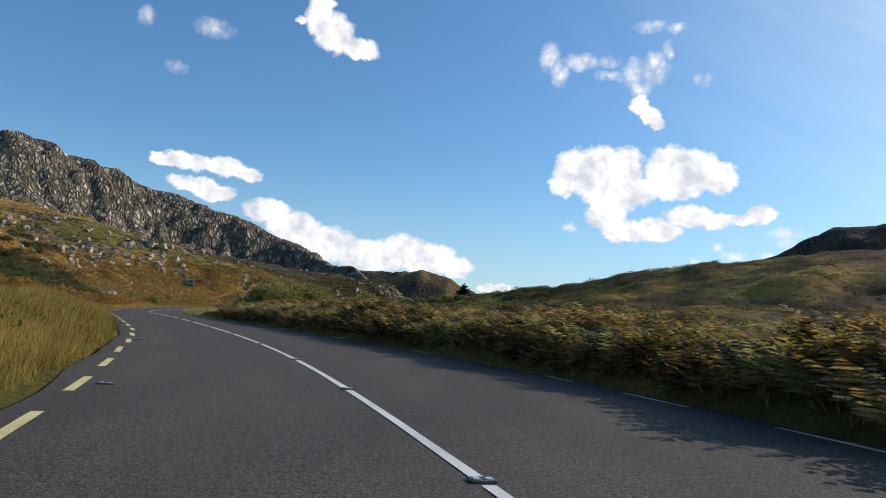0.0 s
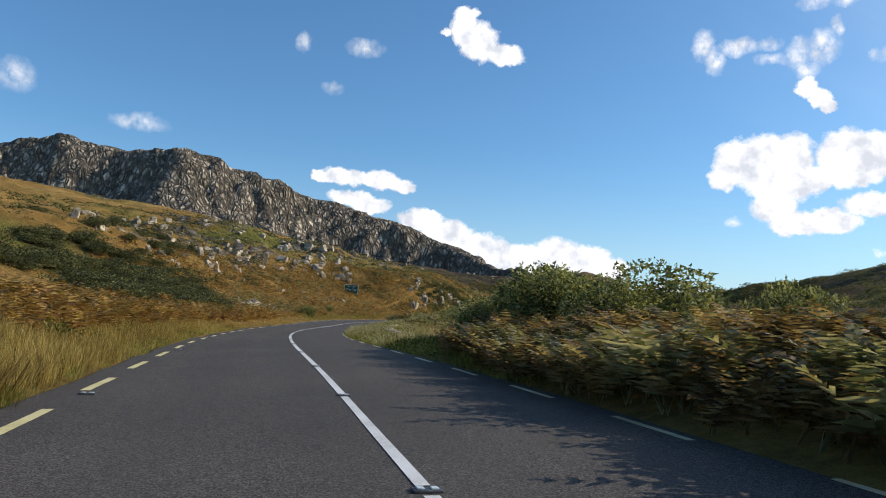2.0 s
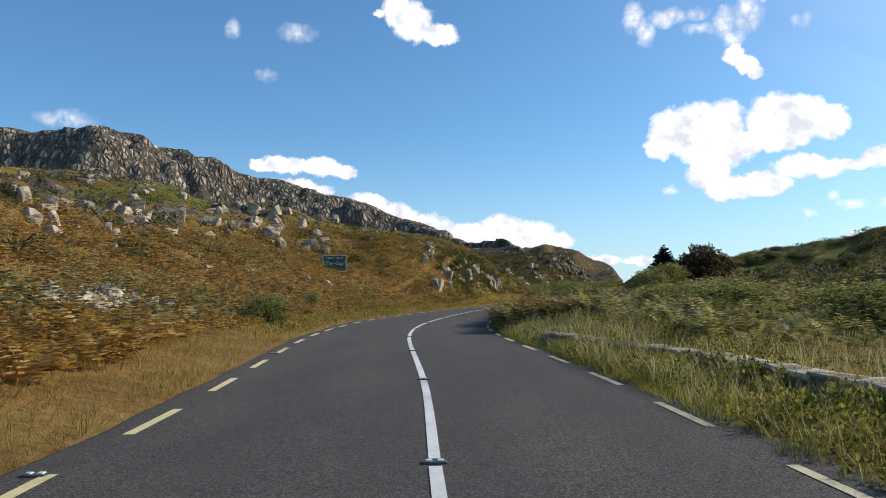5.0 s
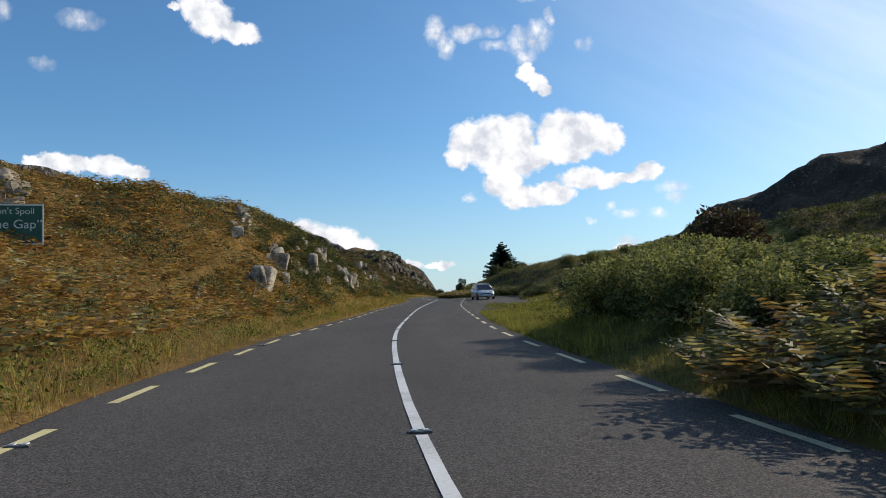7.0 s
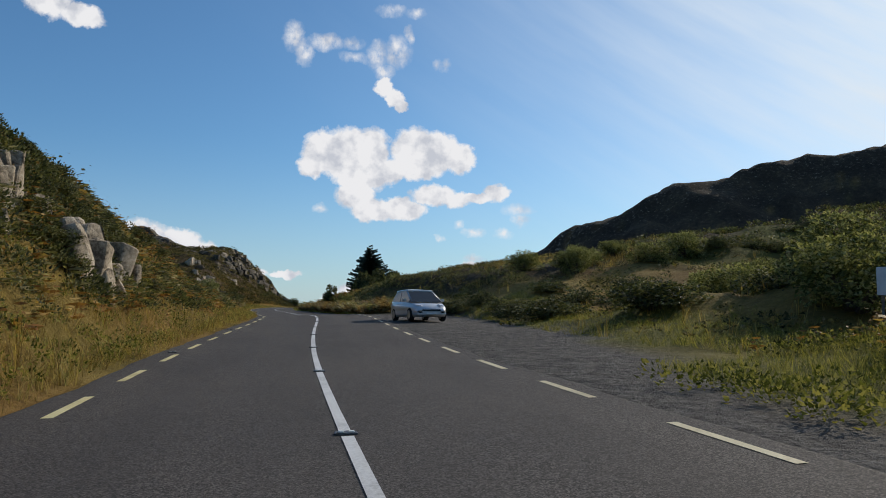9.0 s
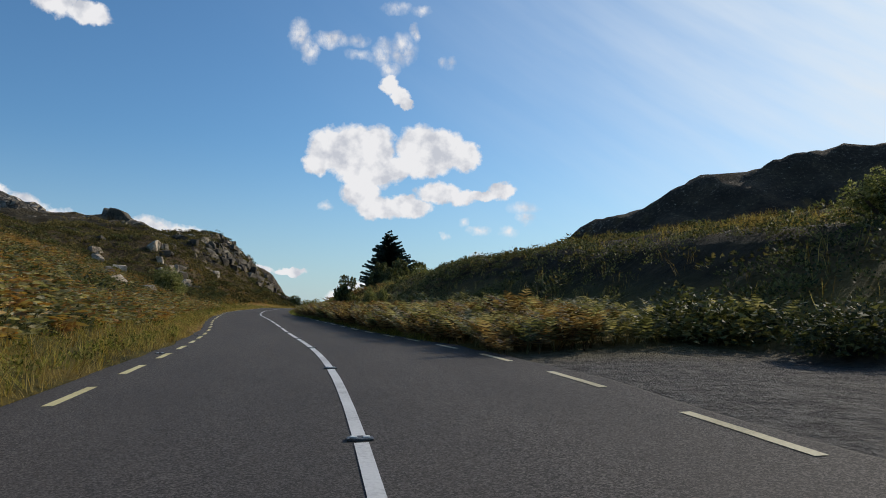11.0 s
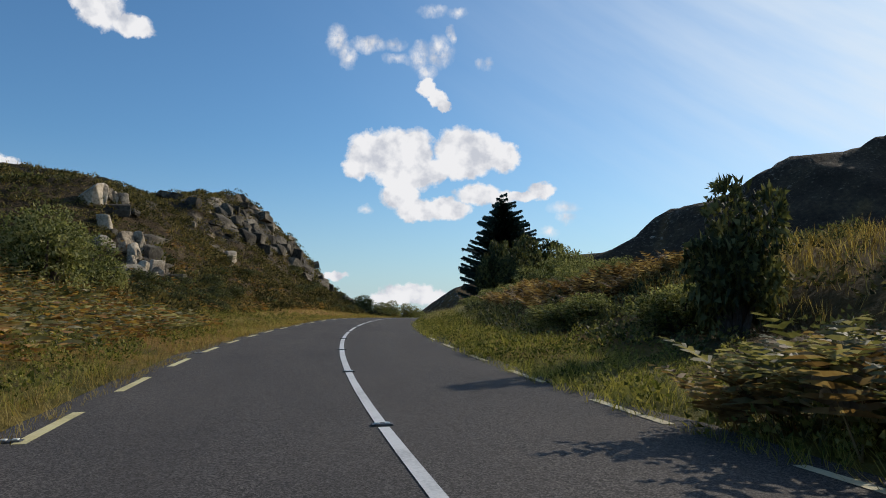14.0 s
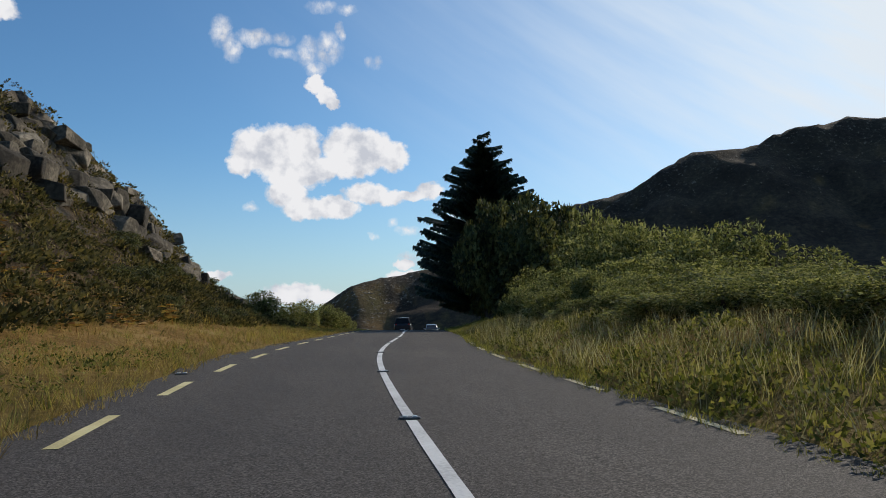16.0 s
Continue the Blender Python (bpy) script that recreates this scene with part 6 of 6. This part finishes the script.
# ---- the cottage in the pasture ----
def cottage(x, y, turn):
    t = thing("cottage", pose(x, y, seat(x, y) - 0.3, 0, 0, turn), "single-storey white cottage with a dark slate roof", "house")
    lw = material("whitewash", ramp3((0.5, 0.5, 0.48), (0.7, 0.7, 0.68), (0.78, 0.78, 0.76)), 0.8, 8.0, 0.9, 0.2)
    slate = material("slate", ramp3((0.02, 0.02, 0.022), (0.045, 0.045, 0.05), (0.08, 0.08, 0.085)), 1.2, 9.0, 0.7, 0.4)
    a, b, h, r = 5.5, 2.9, 2.9, 5.0
    bm = bmesh.new()
    ring = [(-b, 0), (b, 0), (b, h), (0, r), (-b, h)]
    f, k = [bm.verts.new((-a, u, v)) for u, v in ring], [bm.verts.new((a, u, v)) for u, v in ring]
    bm.faces.new(f[::-1]), bm.faces.new(k)
    for i in range(5):
        bm.faces.new((f[i], f[(i + 1) % 5], k[(i + 1) % 5], k[i]))
    bmesh.ops.recalc_face_normals(bm, faces=bm.faces)
    part("wall", bm, lw, t)
    bm = bmesh.new()
    n = math.hypot(b, r - h)
    for sg in (-1, 1):
        box(bm, -a - .15, -.15, 0, a + .15, n + .2, .12, 0, Matrix.Translation((0, sg * 0.0, r + .02)) @ Matrix.Rotation(math.pi if sg < 0 else 0, 4, "Z") @ Matrix.Rotation(-math.atan2(r - h, b), 4, "X"))
    roof = part("roof", bm, slate, t, "dark slate roof")
    for px in (-a + .5, a - .5):
        bm = bmesh.new()
        box(bm, px - .4, -.35, r - .4, px + .4, .35, r + 1.0, .03)
        part("chimney", bm, lw, roof, "white rendered chimney")
    for px in (-4.0, -1.6, 2.6, 4.4):
        win = new("window")
        win.parent = t
        bm = bmesh.new()
        box(bm, px - .5, -b - .06, .95, px + .5, -b - .004, 2.2, .02)
        part("frame", bm, lw, win)
        bm = bmesh.new()
        box(bm, px - .42, -b - .075, 1.03, px + .42, -b - .062, 2.12)
        part("pane", bm, M_GLASS, win)
    bm = bmesh.new()
    box(bm, .3, -b - .05, .1, 1.25, -b - .004, 2.15, .02)
    part("door", bm, M_TRIM, t)
    bm = bmesh.new()
    box(bm, -a - .05, -.45, 1.0, -a - .004, .45, 2.1, .02)
    part("gable_window", bm, M_GLASS, t)
    return t


cottage(83, 372, 18)
